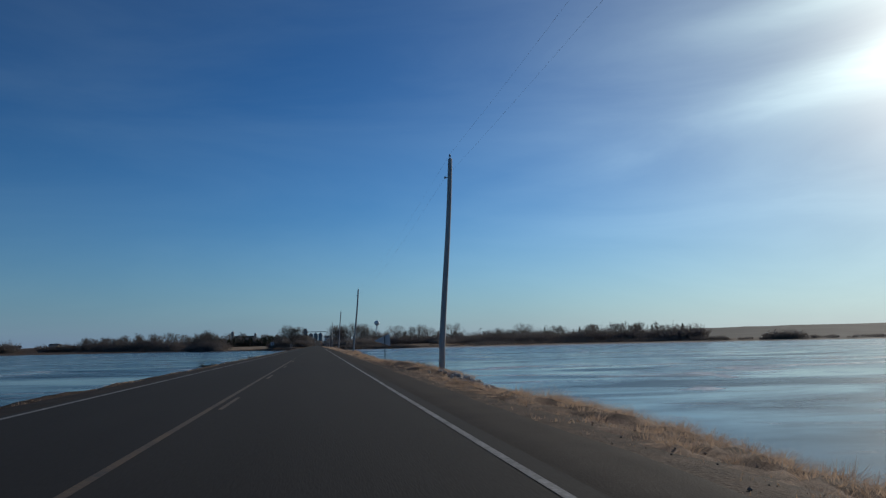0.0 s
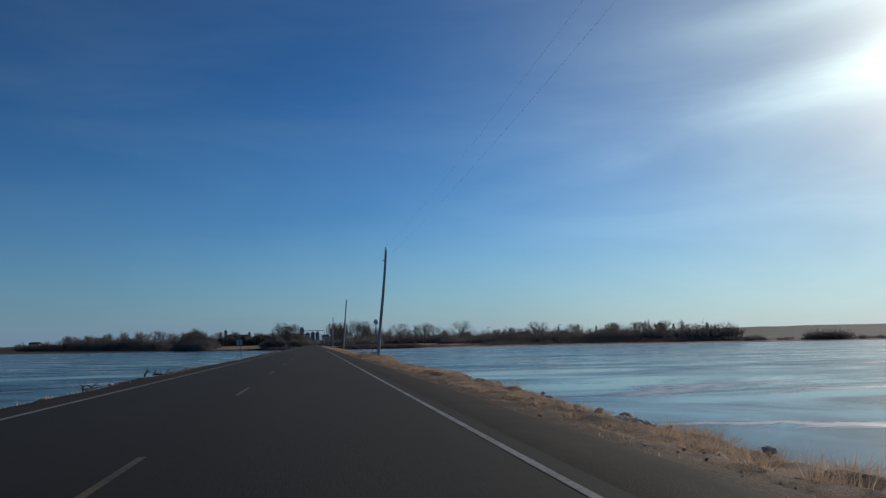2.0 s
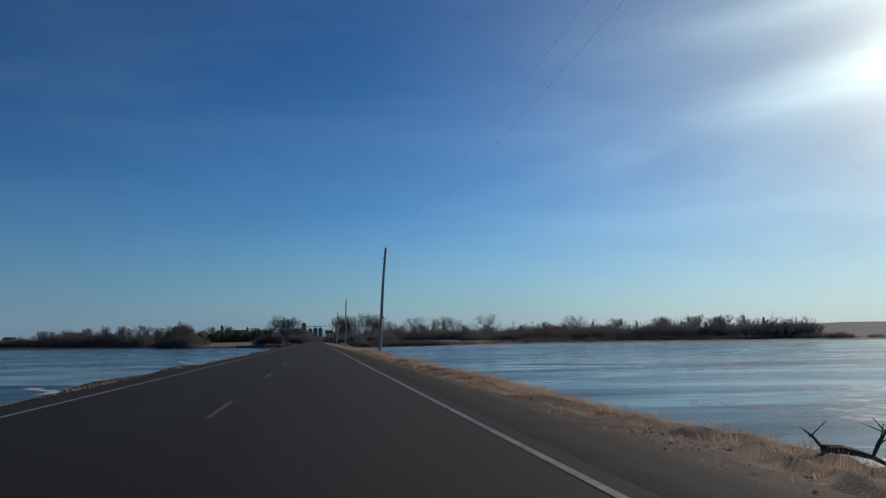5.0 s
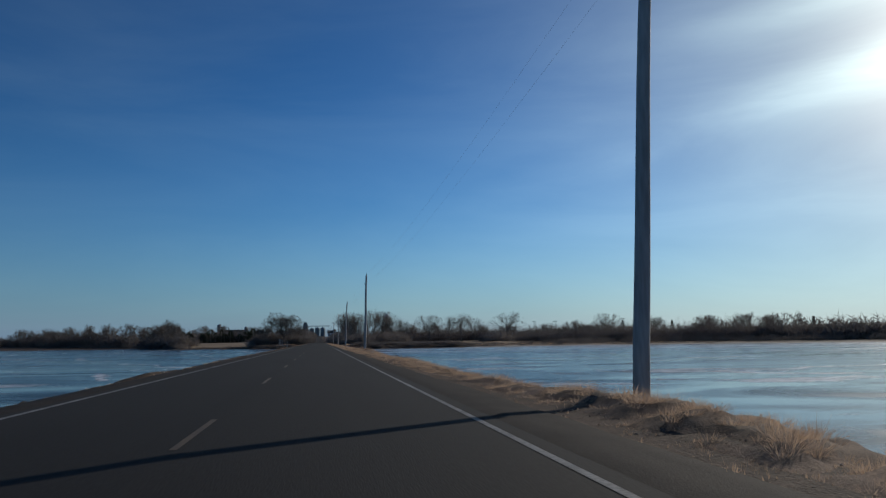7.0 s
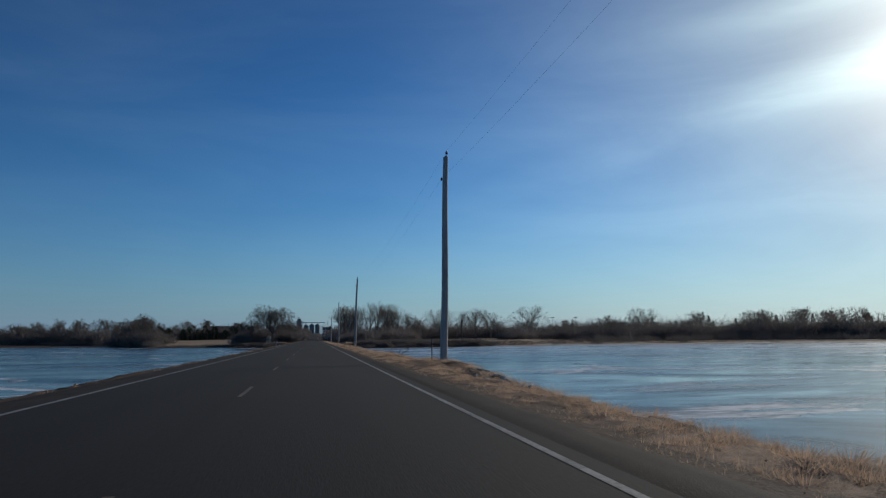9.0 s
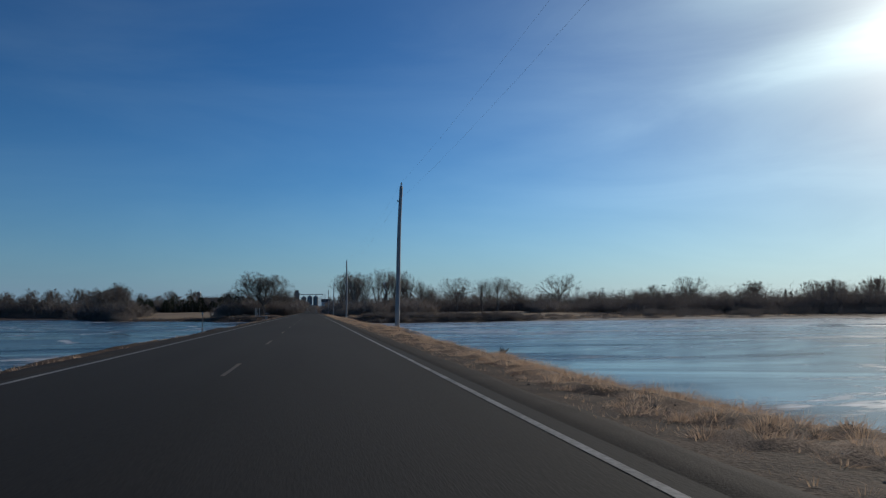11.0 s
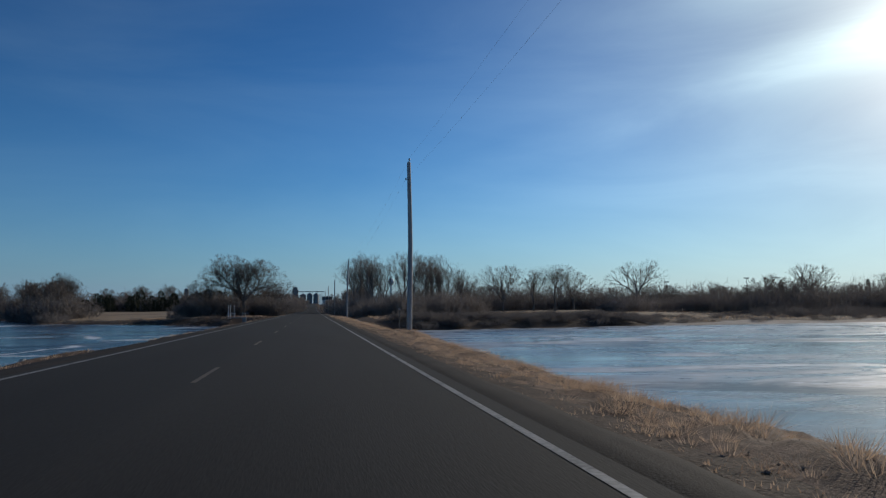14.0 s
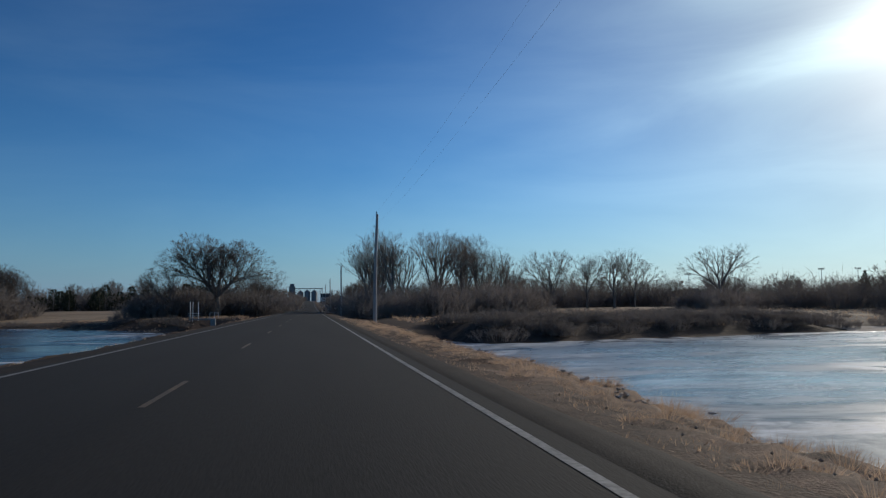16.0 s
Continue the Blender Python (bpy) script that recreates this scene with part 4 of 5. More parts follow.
def house(x, y, w, d, h, turn, wall, label):
    root = empty("house", x, y, land_z(x, y), turn)
    tagged(root, label, "house", "far houses")
    g = Geo()
    g.box(-w / 2, -d / 2, -0.8, w / 2, d / 2, h, 0.05)
    part("wall", g.mesh("wall", wall), root)
    g = Geo()
    e = 0.5
    g.v += [Vector(p) for p in ((-w / 2 - e, -d / 2 - e, h), (w / 2 + e, -d / 2 - e, h), (w / 2 + e, d / 2 + e, h), (-w / 2 - e, d / 2 + e, h), (-w / 2 - e, 0, h + d * 0.3), (w / 2 + e, 0, h + d * 0.3))]
    g.f += [(0, 1, 5, 4), (2, 3, 4, 5), (1, 2, 5), (3, 0, 4), (3, 2, 1, 0)]
    part("roof", g.mesh("roof", M_ROOF), root)
    for k in range(max(2, int(w / 3.5))):
        wx = -w / 2 + w * (k + 0.5) / max(2, int(w / 3.5))
        g = Geo()
        g.box(wx - 0.6, -d / 2 - 0.04, h * 0.4, wx + 0.6, -d / 2 + 0.1, h * 0.4 + 1.2)
        win = part("window", g.mesh("window", M_GLASS), root)
        g = Geo()
        g.box(wx - 0.7, -d / 2 - 0.08, h * 0.4 - 0.12, wx + 0.7, -d / 2 - 0.045, h * 0.4)
        part("sill", g.mesh("sill", M_WHITE), win)


for x, y, w, d, h, turn, wall, label in (
        (-395, 1060, 16, 9, 3.2, 20, M_SIDING, "low pale house on the far shore"), (-350, 1075, 13, 8, 4.5, -10, M_SIDING, "pale two-storey house on the far shore"),
        (-440, 1050, 22, 10, 3.4, 5, M_SIDING, "long low pale house on the far shore"), (-300, 1090, 14, 9, 3.0, 0, M_WHITE, "white house among trees on the far shore"),
        (-133, 1388, 40, 14, 8.0, 3, M_GALV, "long dark grain shed between the silos"),
        (18, 1420, 12, 16, 5.0, 0, M_WHITE, "white steel shed beside the grain bins"), (215, 880, 34, 12, 4.0, 4, M_SIDING, "long low building behind the trees")):
    house(x, y, w, d, h, turn, wall, label)


def light_mast(x, y, height):
    root = empty("light_mast", x, y, land_z(x, y))
    tagged(root, "tall sports field light mast with a lamp bar", "light mast", "sports field lights")
    g = Geo()
    g.tube([(0, 0, -0.5), (0, 0, height)], [0.22, 0.13], 8)
    part("mast", g.mesh("mast", M_METAL), root)
    g = Geo()
    g.box(-1.6, -0.1, height - 0.15, 1.6, 0.1, height + 0.1, 0.02)
    part("crossarm", g.mesh("crossarm", M_METAL), root)
    for k in range(4):
        g = Geo()
        g.tube([(-1.35 + 0.9 * k, -0.1, height + 0.35), (-1.35 + 0.9 * k, 0.35, height + 0.5)], [0.28, 0.16], 8)
        part("lamp", g.mesh("lamp", M_DARK_METAL), root)


for x, y, h in ((239, 818, 16.6), (257, 816, 16.5), (187, 848, 15), (207, 850, 15)):
    light_mast(x, y, h)

# water control structure on the left bank: white pipe uprights with rails
root = empty("sluice_frame", -22.9, 660, -1.0, 0, 1.25)
tagged(root, "white pipe frame of a sluice with rails and pale headwall", "sluice frame")
for x in (-0.65, -0.25, 0.6):
    g = Geo()
    g.tube([(x, 0, -1.6), (x, 0, 2.8)], [0.055, 0.055], 8)
    part("upright", g.mesh("upright", M_WHITE), root)
for z in (0.55, 0.95):
    g = Geo()
    g.tube([(-0.95, 0, z), (0.9, 0, z)], [0.04, 0.04], 8)
    part("crossbar", g.mesh("crossbar", M_WHITE), root)
g = Geo()
g.box(-0.9, -0.1, -0.1, 3.2, 0.12, 0.12, 0.02)
part("kerb", g.mesh("kerb", M_CONCRETE), root)
g = Geo()
g.box(2.5, -0.3, -1.8, 3.3, 0.3, 0.1, 0.06)
part("headwall", g.mesh("headwall", M_CONCRETE), root, "pale concrete headwall")
for x in (2.4, 3.1, 3.7):
    g = Geo()
    g.tube([(x, 0, 0.15), (x, 0, 1.05)], [0.035, 0.035], 6)
    part("rail_post", g.mesh("rail_post", M_WHITE), root)
g = Geo()
g.tube([(2.35, 0, 1.0), (3.75, 0, 1.0)], [0.03, 0.03], 6)
part("rail", g.mesh("rail", M_WHITE), root)

# ======== bank details ========
M_SHORE_ICE = material("frosted_shore_ice", (0.27, 0.28, 0.29), (0.58, 0.59, 0.60), scale=0.7, fine=6, rough=0.5, bump=0.4, bump_size=0.03)


def shore_shelf(points, step, reach, seed):
    """Pale, broken shelf of white ice along a shore."""
    s = Geo()
    k = 0
    for (ax, ay), (bx, by) in zip(points, points[1:]):
        n = max(2, int(math.hypot(bx - ax, by - ay) / step))
        nxx, nyy = (by - ay), -(bx - ax)
        ln = math.hypot(nxx, nyy)
        for i in range(n):
            u = i / n
            x, y = ax + (bx - ax) * u, ay + (by - ay) * u
            w = reach * (0.45 + 0.9 * noise.noise((seed, k * step * 0.12, 1)) + 0.35 * noise.noise((seed, k * step * 0.6, 2)))
            w = max(w, 0.04)
            s.v += [Vector((x - nxx / ln * reach, y - nyy / ln * reach, ICE_Z + 0.05)), Vector((x + nxx / ln * w * 0.7, y + nyy / ln * w * 0.7, ICE_Z + 0.045)), Vector((x + nxx / ln * w, y + nyy / ln * w, ICE_Z + 0.006))]
            k += 1
    for i in range(k - 1):
        if noise.noise((seed, i * step * 0.045, 6)) + 0.5 * noise.noise((seed, i * step * 0.3, 9)) < -0.04:
            continue
        a = 3 * i
        s.f += [(a, a + 1, a + 4, a + 3), (a + 1, a + 2, a + 5, a + 4)]
    ob = new("shore_ice", s.mesh("shore_ice", M_SHORE_ICE))
    tagged(ob, "pale broken shelf of white ice along the shore", "shore ice", kind="structure")


shore_shelf([(13.6, 575), (13.4, -10)][::-1], 0.9, 1.5, 3.0)
shore_shelf([(-15.6, 0), (-15.6, 630)][::-1], 0.9, 1.2, 5.0)
shore_shelf([(16, 583), (45, 591), (66, 596), (90, 599), (125, 605), (200, 602), (270, 575), (400, 520), (600, 445)], 1.6, 3.0, 8.0)
M_BEACH = material("frozen_beach_sand", (0.20, 0.165, 0.135), (0.44, 0.385, 0.335), scale=0.15, fine=5, rough=0.95, bump=0.4, bump_size=0.03, spec=0.1, middle=0.9)


def beach(points, step, deep, seed):
    """A pale strip of frozen sand and flattened reeds between the ice and the brush."""
    s = Geo()
    rows = 0
    for (ax, ay), (bx, by) in zip(points, points[1:]):
        n = max(2, int(abs(bx - ax) / step))
        for i in range(n):
            x, y = ax + (bx - ax) * i / n, ay + (by - ay) * i / n
            d = deep * (0.8 + 0.5 * noise.noise((seed, x * 0.05, 0)) + 0.3 * noise.noise((seed, x * 0.3, 4)))
            for u in (-0.12, 0.1, 0.3, 0.55, 0.8, 1.0):
                s.v.append((x, y + d * u, land_z(x, y + d * u) + (0.07 if u < 1 else -0.1) if u > 0 else ICE_Z + 0.03))
            rows += 1
    for j in range(rows - 1):
        for k in range(5):
            a = j * 6 + k
            s.f.append((a, a + 6, a + 7, a + 1))
    ob = new("ground", s.mesh("beach", M_BEACH, True))
    tagged(ob, "pale frozen sand beach along the far shore", "beach", kind="structure")


beach([(78, 599), (90, 600), (125, 606), (200, 603), (270, 576), (400, 521), (600, 446)], 2.5, 13.0, 12)


M_FIELD = material("mown_winter_grass", (0.16, 0.118, 0.078), (0.36, 0.275, 0.19), scale=0.05, fine=2.5, rough=0.95, bump=0.5, bump_size=0.05, spec=0.1, stretch=(0.4, 1, 1), middle=0.4)


def field(x0, x1, y0, y1, step, label):
    """A mown field that lies on the land behind the shore."""
    s = Geo()
    xs, ys = np.arange(x0, x1 + step, step), np.arange(y0, y1 + step, step)
    for j, y in enumerate(ys):
        for i, x in enumerate(xs):
            rim = i in (0, len(xs) - 1) or j in (0, len(ys) - 1)
            s.v.append((x, y, land_z(x, y) + (-0.3 if rim else 0.14)))
    n = len(xs)
    s.f = [(j * n + i, j * n + i + 1, j * n + i + n + 1, j * n + i + n) for j in range(len(ys) - 1) for i in range(n - 1)]
    ob = new("ground", s.mesh("field", M_FIELD, True))
    tagged(ob, label, "field", kind="structure")


field(-140, -44, 716, 846, 4.0, "pale mown field of dead grass past the lake")
field(-42, -9, 722, 850, 3.0, "pale dead grass on the verge past the lake")
field(38, 124, 640, 752, 3.0, "pale mown park lawn behind the shore brush")


M_DRIFT = material("dark_driftwood", (0.035, 0.029, 0.025), (0.10, 0.085, 0.072), scale=2.0, fine=14, rough=0.85, bump=0.5, bump_size=0.02, spec=0.2)


def dead_branch(x, y, z, length, turn, lift, stems, seed):
    """A stranded branch: a bent main limb that rises by lift, with stems that fan out of it."""
    rnd = random.Random(seed)
    g = Geo()
    p, d = Vector((0, 0, 0.05)), Vector((1, 0, lift)).normalized()
    pts = [p]
    for k in range(5):
        d = (d + Vector((0, rnd.uniform(-0.3, 0.3), rnd.uniform(-0.2, 0.2)))).normalized()
        pts.append(pts[-1] + d * length / 5)
    g.tube(pts, [0.06, 0.055, 0.045, 0.036, 0.026, 0.012], 7)
    for k in range(stems):
        q = pts[rnd.randint(0, 4)]
        w = Vector((rnd.uniform(-0.6, 1), rnd.uniform(-1, 1), rnd.uniform(0.1, 0.5) + 0.8 * lift)).normalized() * rnd.uniform(0.25, 0.6) * length
        g.tube([q, q + w * 0.5 + Vector((0, 0, 0.04)), q + w], [0.024, 0.017, 0.006], 5)
        for _ in range(2):
            v = Vector((rnd.uniform(-1, 1), rnd.uniform(-1, 1), rnd.uniform(0.0, 1.0))).normalized() * 0.22 * length
            g.tube([q + w * 0.55, q + w * 0.55 + v], [0.011, 0.004], 4)
    ob = new("driftwood_branch", g.mesh("driftwood_branch", M_DRIFT))
    ob.matrix_basis = pose(x, y, z, 0, 0, turn)
    tagged(ob, "dark forked driftwood branch stranded on the bank", "driftwood", "stranded driftwood")


for k, (x, y, ln, turn, lift, stems) in enumerate((
        (6.2, 58.8, 1.0, -30, 0.15, 4), (7.4, 56.8, 1.1, 20, 0.5, 5), (7.7, 56.0, 0.9, 120, 0.3, 4), (6.9, 60.5, 1.0, 10, 0.2, 4),
        (6.0, 157.0, 1.3, 10, 0.1, 4), (6.3, 154.0, 1.0, 170, 0.1, 4), (6.5, 151.5, 1.4, 20, 0.1, 4), (6.6, 148.6, 1.1, 60, 0.25, 5), (6.4, 144.2, 0.9, 15, 0.35, 2),
        (7.0, 281.2, 0.8, 200, 1.6, 1), (7.1, 281.4, 0.8, 10, 0.35, 3), (7.3, 348.5, 1.4, 10, 0.3, 4), (7.0, 338.0, 1.3, 160, 0.2, 4), (7.2, 336.0, 1.0, 40, 0.2, 4),
        (7.0, 369.4, 0.8, 70, 0.7, 6), (7.2, 369.9, 0.7, 190, 0.6, 6), (-8.6, 98.0, 0.9, 80, 0.15, 4), (-8.8, 101.0, 1.1, 20, 0.15, 4), (-8.7, 88.0, 0.9, 60, 0.2, 4), (-8.7, 61.0, 1.1, 30, 0.15, 5), (-8.8, 63.5, 1.0, 150, 0.15, 5), (7.2, 446.0, 0.9, 100, 0.2, 4))):
    dead_branch(x, y, land_z(x, y) + 0.16, ln, turn, lift, stems, 200 + k)


def grass_field(name, label, rects, seed, blades=14, gap=0.2, wide=1.0):
    """Tufts of dead grass: each a fan of bent blades. rects: x0, x1, y0, y1, tufts, tallest."""
    rs = np.random.RandomState(seed)
    verts, faces = [], []
    for x0, x1, y0, y1, n, tall in rects:
        for _ in range(n):
            x, y = rs.uniform(x0, x1), rs.uniform(y0, y1)
            patch = 0.5 + 0.5 * noise.noise((x * 0.25, y * 0.09, seed)) + 0.35 * noise.noise((x * 0.7, y * 0.5, 4))
            if patch < gap + 0.34 * rs.rand() or 0 < x < verge(y) - 0.35 * rs.rand():
                continue
            z = land_z(x, y) + 0.01
            h = tall * (0.35 + 0.75 * patch) * rs.uniform(0.55, 1.1)
            for _ in range(blades):
                a, lean_out = rs.uniform(0, 6.283), rs.uniform(0.1, 1.5)
                r = 0.22 * rs.rand()
                bx, by = x + math.cos(a) * r, y + math.sin(a) * r
                hh = h * rs.uniform(0.6, 1.1)
                w = (0.006 + 0.010 * rs.rand()) * wide
                sx, sy = -math.sin(a) * w, math.cos(a) * w
                tx, ty = bx + math.cos(a) * lean_out * hh, by + math.sin(a) * lean_out * hh
                k = len(verts)
                verts += [(bx - sx, by - sy, z), (bx + sx, by + sy, z), (tx, ty, z + hh * (1.05 - 0.5 * lean_out))]
                faces.append((k, k + 1, k + 2))
    ob = new(name, mesh_of(name, verts, faces, M_GRASS))
    tagged(ob, label, "grass", kind="stuff")


grass_field("grass", "short dead stubble over the soil beside the shoulder", [(2.95, 5.2, 5, 585, 7000, 0.10), (4.5, 8.0, 5, 585, 1000, 0.12)], 3, 7, 0.05, 0.5)
grass_field("grass", "tan dead grass in tufts along the far verge", [(-10.2, -7.0, 0, 640, 7000, 0.19)], 5, 9, 0.34, 0.8)
grass_field("grass", "pale dead grass of the field past the lake", [(-135, -45, 705, 745, 2600, 0.5)], 6, 8, 0.25, 3.0)
grass_field("grass", "tall tan dead grass on the shores past the ice", [(14, 70, 600, 700, 2200, 0.9), (-60, -12, 655, 720, 2200, 0.8), (70, 220, 610, 720, 2600, 0.9)], 9, 10, 0.2, 3.0)


def blade_mesh(name, tri, mat):
    """One mesh of loose triangles from an array n x 3 x 3."""
    me = bpy.data.meshes.new(name)
    n = len(tri)
    me.vertices.add(3 * n)
    me.vertices.foreach_set("co", tri.astype(np.float32).ravel())
    me.loops.add(3 * n)
    me.loops.foreach_set("vertex_index", np.arange(3 * n, dtype=np.int32))
    me.polygons.add(n)
    me.polygons.foreach_set("loop_start", np.arange(0, 3 * n, 3, dtype=np.int32))
    me.update(calc_edges=True)
    me.materials.append(mat)
    return me


def tuft_blades(rs, x, y, z, h, rad, k, thin):
    """k fine blades of one soft, domed tuft, combed by the wind."""
    a, u = rs.uniform(0, 6.283, k), np.sqrt(rs.rand(k))
    bx, by = x + np.cos(a) * u * rad * 0.55, y + np.sin(a) * u * rad * 0.55
    hh = h * (1.0 - 0.65 * u * u) * rs.uniform(0.45, 1.0, k)
    sway = 0.22 * h
    tx = bx + np.cos(a) * u * rad * 0.6 + rs.uniform(-sway, sway, k) + 0.18 * h
    ty = by + np.sin(a) * u * rad * 0.6 + rs.uniform(-sway, sway, k) + 0.10 * h
    b = rs.uniform(0, 6.283, k)
    w = rs.uniform(0.5, 1.0, k) * thin
    tri = np.empty((k, 3, 3))
    tri[:, 0] = np.stack([bx - np.cos(b) * w, by - np.sin(b) * w, np.full(k, z)], 1)
    tri[:, 1] = np.stack([bx + np.cos(b) * w, by + np.sin(b) * w, np.full(k, z)], 1)
    tri[:, 2] = np.stack([tx, ty, z + hh], 1)
    return tri


def grass_cover(y):
    """How closely the grass covers the bank along the road: thin at the far end, where stones and soil show."""
    return float(np.interp(y, [0, 420, 470, 520, 580], [1.0, 1.0, 0.85, 0.7, 0.75]))


def fluffy_grass(name, label, x0, x1, y0, y1, n, tall, seed):
    """Dense, soft domes of dead grass in patches, as the wind leaves them."""
    rs = np.random.RandomState(seed)
    tris = []
    while n:
        x, y = rs.uniform(x0, x1), rs.uniform(y0, y1)
        t = tuft(x, y, 31)
        inner = x - verge(y) - 0.25 * noise.noise((y * 0.4, 3.3, 0.0))
        if t < rs.uniform(0.0, 0.42) or inner < rs.uniform(-0.1, 0.3) or rs.rand() > grass_cover(y) * (1.0 - 0.95 * bare_of_grass(x, y)):
            continue
        n -= 1
        z = mound(x, y, 2.95, 0.23, 31) - 0.02
        h = tall * (0.4 + 0.6 * t) * rs.uniform(0.6, 1.25) * (0.42 + 0.58 * smooth01(inner / 1.3))
        tris.append(tuft_blades(rs, x, y, z, h, max(h, 0.2) * rs.uniform(1.0, 1.6), 54, 0.0046))
    ob = new(name, blade_mesh(name, np.concatenate(tris), M_GRASS))
    tagged(ob, label, "grass", kind="stuff")


fluffy_grass("grass", "dense soft tan dead grass on the causeway slope", 3.1, 8.3, 5, 585, 13000, 0.31, 21)


def grass_clump(x, y, height, wide, thick, seed):
    """A feathery rounded clump of tall dead grass."""
    rs = np.random.RandomState(seed)
    tri = [tuft_blades(rs, rs.uniform(-0.35, 0.35) * wide, rs.uniform(-0.35, 0.35) * wide, -0.05, height * rs.uniform(0.7, 1.0), wide * 0.9, thick, 0.0046) for _ in range(5)]
    ob = new("grass_clump", blade_mesh("grass_clump", np.concatenate(tri), M_GRASS))
    ob.matrix_basis = pose(x, y, land_z(x, y))
    tagged(ob, "tall feathery clump of dead tan grass on the bank", "grass clump", "tall grass clumps")


CLUMPS = [(5.6, 17.6, 0.75, 0.8), (6.0, 18.6, 0.6, 0.7), (5.9, 16.4, 0.55, 0.9), (6.3, 14.8, 0.6, 0.8), (6.6, 13.4, 0.55, 0.8), (6.9, 12.3, 0.5, 0.8),
          (7.1, 135.6, 0.6, 0.8), (7.3, 133.9, 0.65, 0.8), (7.2, 132.0, 0.7, 0.9), (6.9, 130.0, 0.7, 0.9), (6.8, 128.6, 0.65, 0.9), (5.6, 137.5, 0.5, 0.7), (6.1, 141.0, 0.5, 0.8),
          (6.1, 519.6, 0.62, 0.75), (6.2, 517.0, 0.6, 0.75), (6.3, 516.2, 0.5, 0.7)]
rc = random.Random(5)
for k in range(150):
    CLUMPS.append((rc.triangular(4.8, 8.4, 7.0), rc.uniform(5, 560), rc.uniform(0.26, 0.55), rc.uniform(0.5, 0.9)))
for k, (x, y, h, wide) in enumerate(CLUMPS):
    if bare_of_grass(x, y) > 0.5 and k > 15:
        continue
    grass_clump(x, y, h, wide, 220 if k < 16 else 90, 400 + k)


def stone_mesh(seed):
    rnd = random.Random(seed)
    bm = bmesh.new()
    bmesh.ops.create_icosphere(bm, subdivisions=1, radius=1)
    for v in bm.verts:
        v.co = Vector((v.co.x * rnd.uniform(0.8, 1.25), v.co.y * rnd.uniform(0.7, 1.1), v.co.z * rnd.uniform(0.5, 0.85)))
    me = bpy.data.meshes.new("stone")
    bm.to_mesh(me)
    bm.free()
    me.materials.append(M_STONE)
    return me


def clods(name, label, rows, seed):
    """Small clods, pebbles and bits of stalk lying on the bare soil of the bank. rows: x0, x1, y0, y1, how many."""
    rs = np.random.RandomState(seed)
    eight = np.array([(0, 2, 4), (2, 1, 4), (1, 3, 4), (3, 0, 4), (2, 0, 5), (1, 2, 5), (3, 1, 5), (0, 3, 5)])
    unit = np.array([(1, 0, 0), (-1, 0, 0), (0, 1, 0), (0, -1, 0), (0, 0, 1), (0, 0, -1)], float)
    co, fs, k = [], [], 0
    for x0, x1, y0, y1, count in rows:
        for _ in range(count):
            x, y = rs.triangular(x0, x0 + 0.4 * (x1 - x0), x1), rs.uniform(y0, y1)
            if noise.noise((x * 0.5, y * 0.2, seed)) < rs.uniform(-0.5, 0.3):
                continue
            a, r = rs.uniform(0, 6.283), 0.008 + 0.020 * rs.rand() ** 3
            size = np.array((r * rs.uniform(0.8, 1.8), r * rs.uniform(0.6, 1.1), r * rs.uniform(0.45, 0.9)))
            p = unit * size * rs.uniform(0.75, 1.2, (6, 1))
            c, s = math.cos(a), math.sin(a)
            z = max(land_z(x, y), mound(x, y, x0, 0.23, 31) if x > 0 else -9.0)
            co.append(np.stack([x + p[:, 0] * c - p[:, 1] * s, y + p[:, 0] * s + p[:, 1] * c, z + p[:, 2] + 0.25 * r], 1))
            fs.append(eight + 6 * k)
            k += 1
    ob = new(name, mesh_of(name, np.concatenate(co).tolist(), np.concatenate(fs).tolist(), M_CLOD))
    tagged(ob, label, "gravel", kind="stuff")


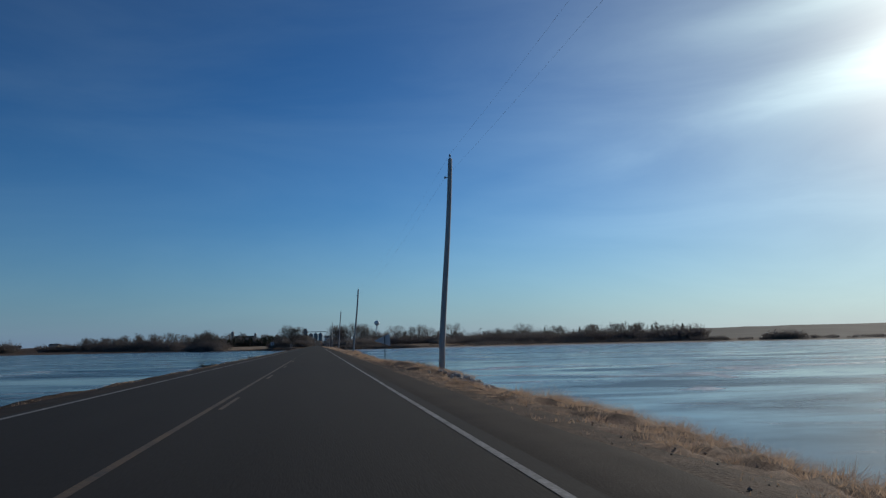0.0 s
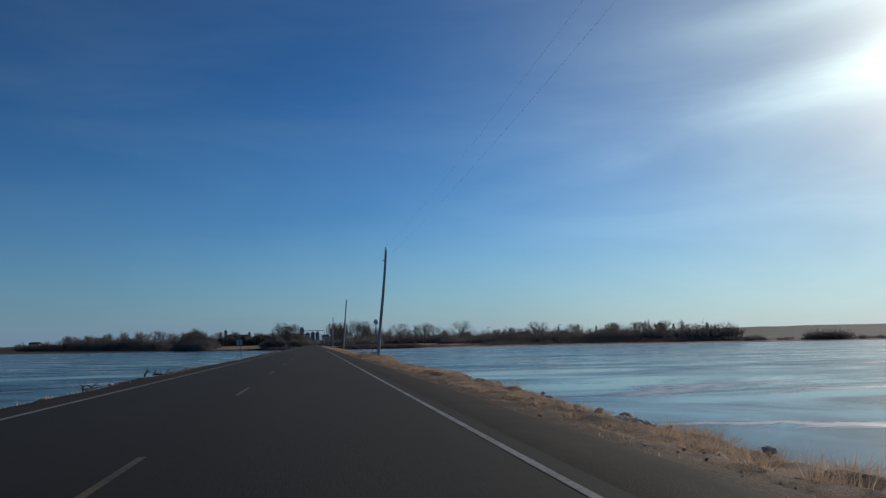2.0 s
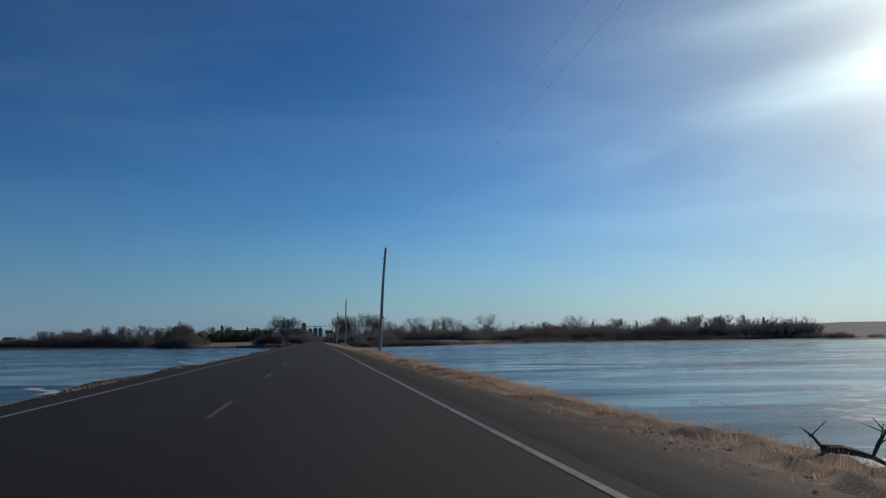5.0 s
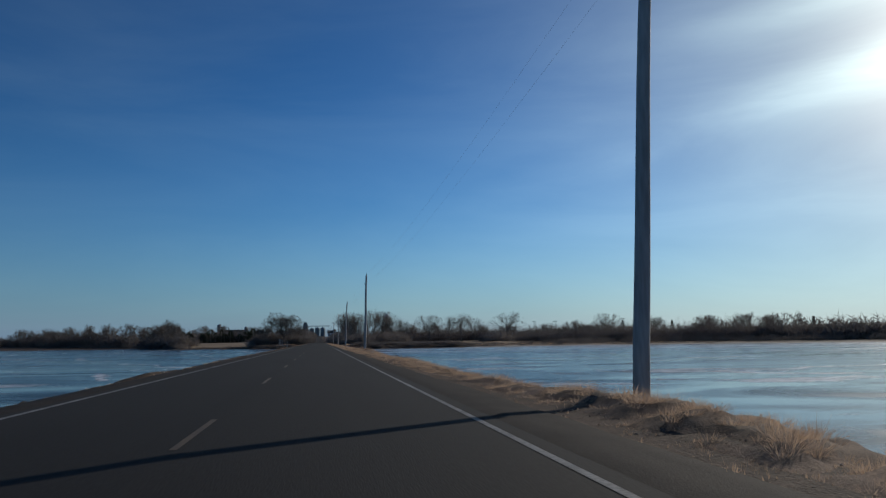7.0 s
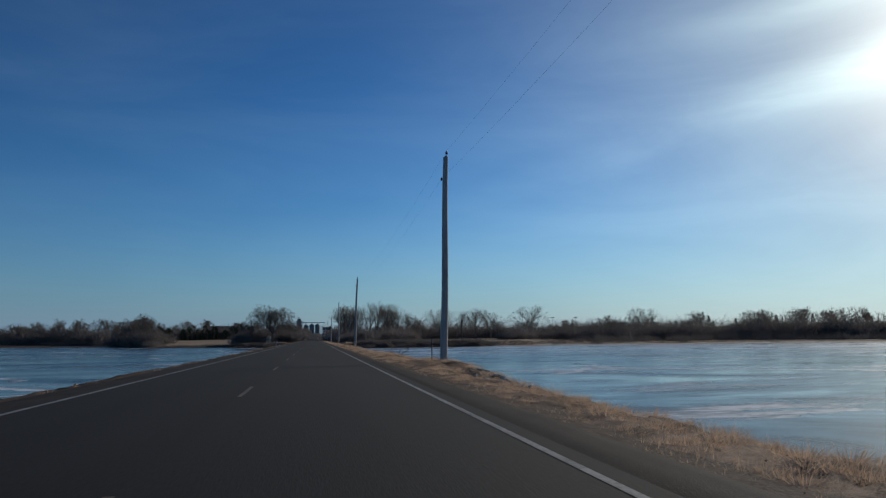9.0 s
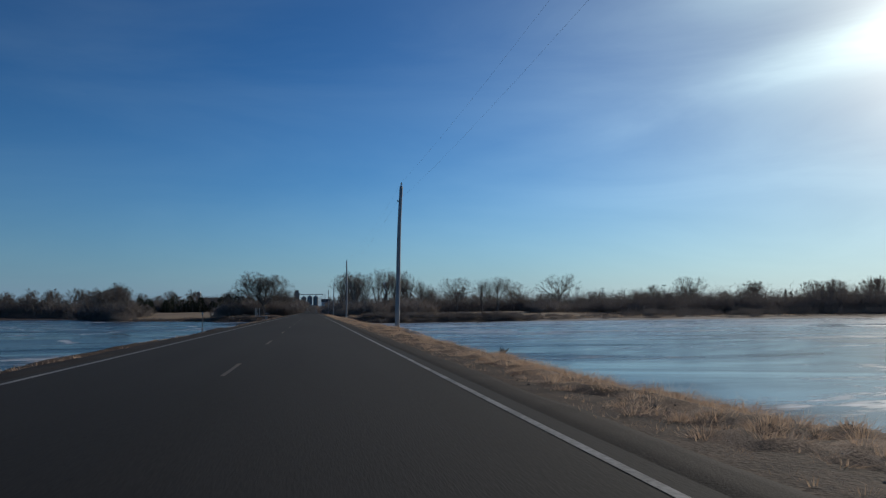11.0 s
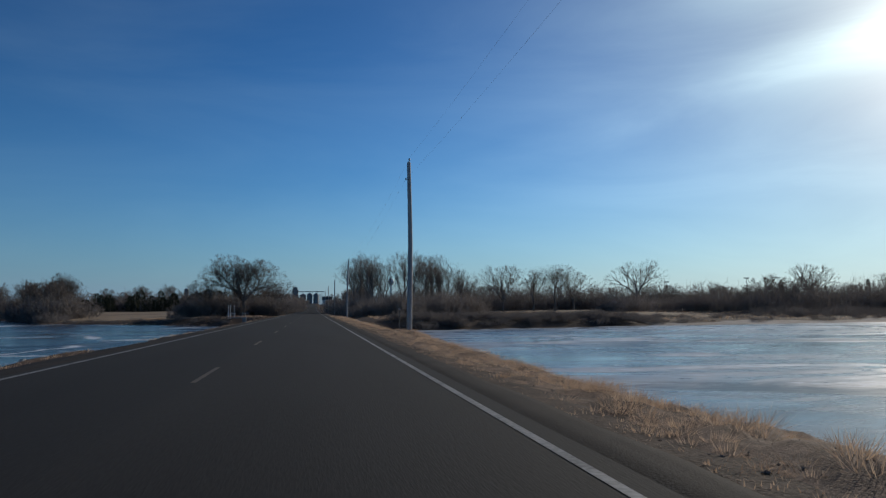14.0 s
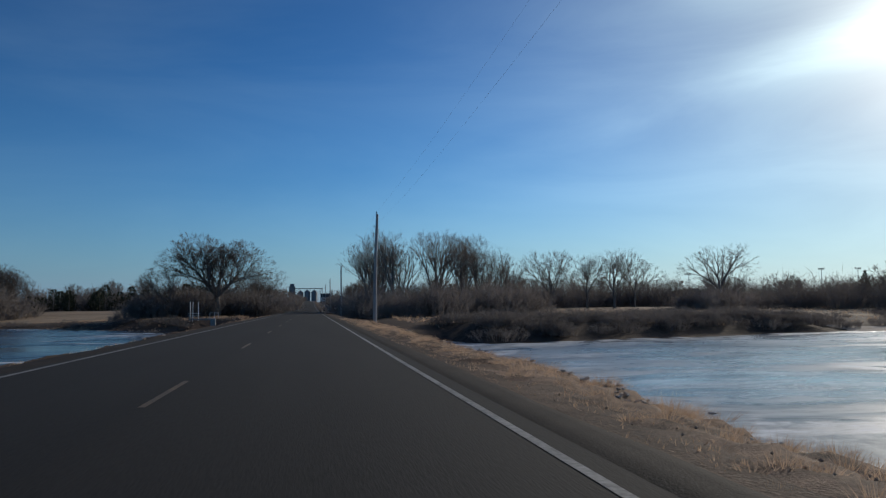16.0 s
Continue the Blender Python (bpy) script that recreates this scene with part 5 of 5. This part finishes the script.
M_CLOD = material("soil_clods", (0.10, 0.076, 0.060), (0.30, 0.235, 0.185), scale=1.5, fine=20, rough=0.95, bump=0.3, bump_size=0.01, island=0.8, spec=0.1)
clods("gravel", "loose clods and pebbles on the bank beside the shoulder", [(2.75, 6.5, 5, 585, 11000)], 41)
clods("gravel", "loose clods and pebbles along the far verge", [(-9.5, -6.3, 5, 640, 3000)], 43)


STONES = [stone_mesh(k) for k in range(7)]
rs = random.Random(15)


def stone_spot(y0, y1, right=True):
    while True:
        y = rs.uniform(y0, y1)
        x = rs.triangular(5.8, 10.5, 8.0) if right else -rs.triangular(7.4, 13, 8.4)
        if noise.noise((y * 0.05, 2.0 if right else 8.0, 0)) + 0.3 * noise.noise((y * 0.3, x * 0.5, 6)) > rs.uniform(-0.1, 0.3):
            return x, y


rest = Geo()
for k in range(4600):
    x, y = stone_spot(-10, 575) if k < 3600 else stone_spot(0, 640, False)
    s = rs.uniform(0.04, 0.10) if k % 9 else rs.uniform(0.09, 0.17)
    m = pose(x, y, land_z(x, y) + s * 0.1, rs.uniform(-20, 20), rs.uniform(-20, 20), rs.uniform(0, 360))
    me = STONES[rs.randrange(7)]
    b = len(rest.v)
    rest.v += [m @ (v.co * s) for v in me.vertices]
    rest.f += [tuple(b + i for i in f.vertices) for f in me.polygons]
pile_stones = []
for px, py, wx, wy, count, size in PILES:
    for k in range(count):
        x, y = rs.gauss(px, wx * 0.5), rs.gauss(py, wy * 0.5)
        s = size * (rs.uniform(0.05, 0.10) if k % 6 else rs.uniform(0.10, 0.15))
        m = pose(x, y, max(land_z(x, y), mound(x, y, 2.95, 0.23, 31)) + 0.02 + s * 0.28, rs.uniform(-20, 20), rs.uniform(-20, 20), rs.uniform(0, 360)) @ Matrix.Diagonal((s, s * rs.uniform(0.55, 1.0), s * rs.uniform(0.4, 0.8), 1))
        pile_stones.append((STONES[rs.randrange(7)], m))
for me, m in pile_stones[::3]:
    b = len(rest.v)
    rest.v += [m @ v.co for v in me.vertices]
    rest.f += [tuple(b + i for i in f.vertices) for f in me.polygons]
riprap = new("riprap", rest.mesh("riprap", M_STONE))
tagged(riprap, "broken grey riprap stones on the causeway slopes", "riprap", kind="stuff")
for k, (me, m) in enumerate(pile_stones):
    if k % 3:
        part("stone", me, g_ob, "", m)
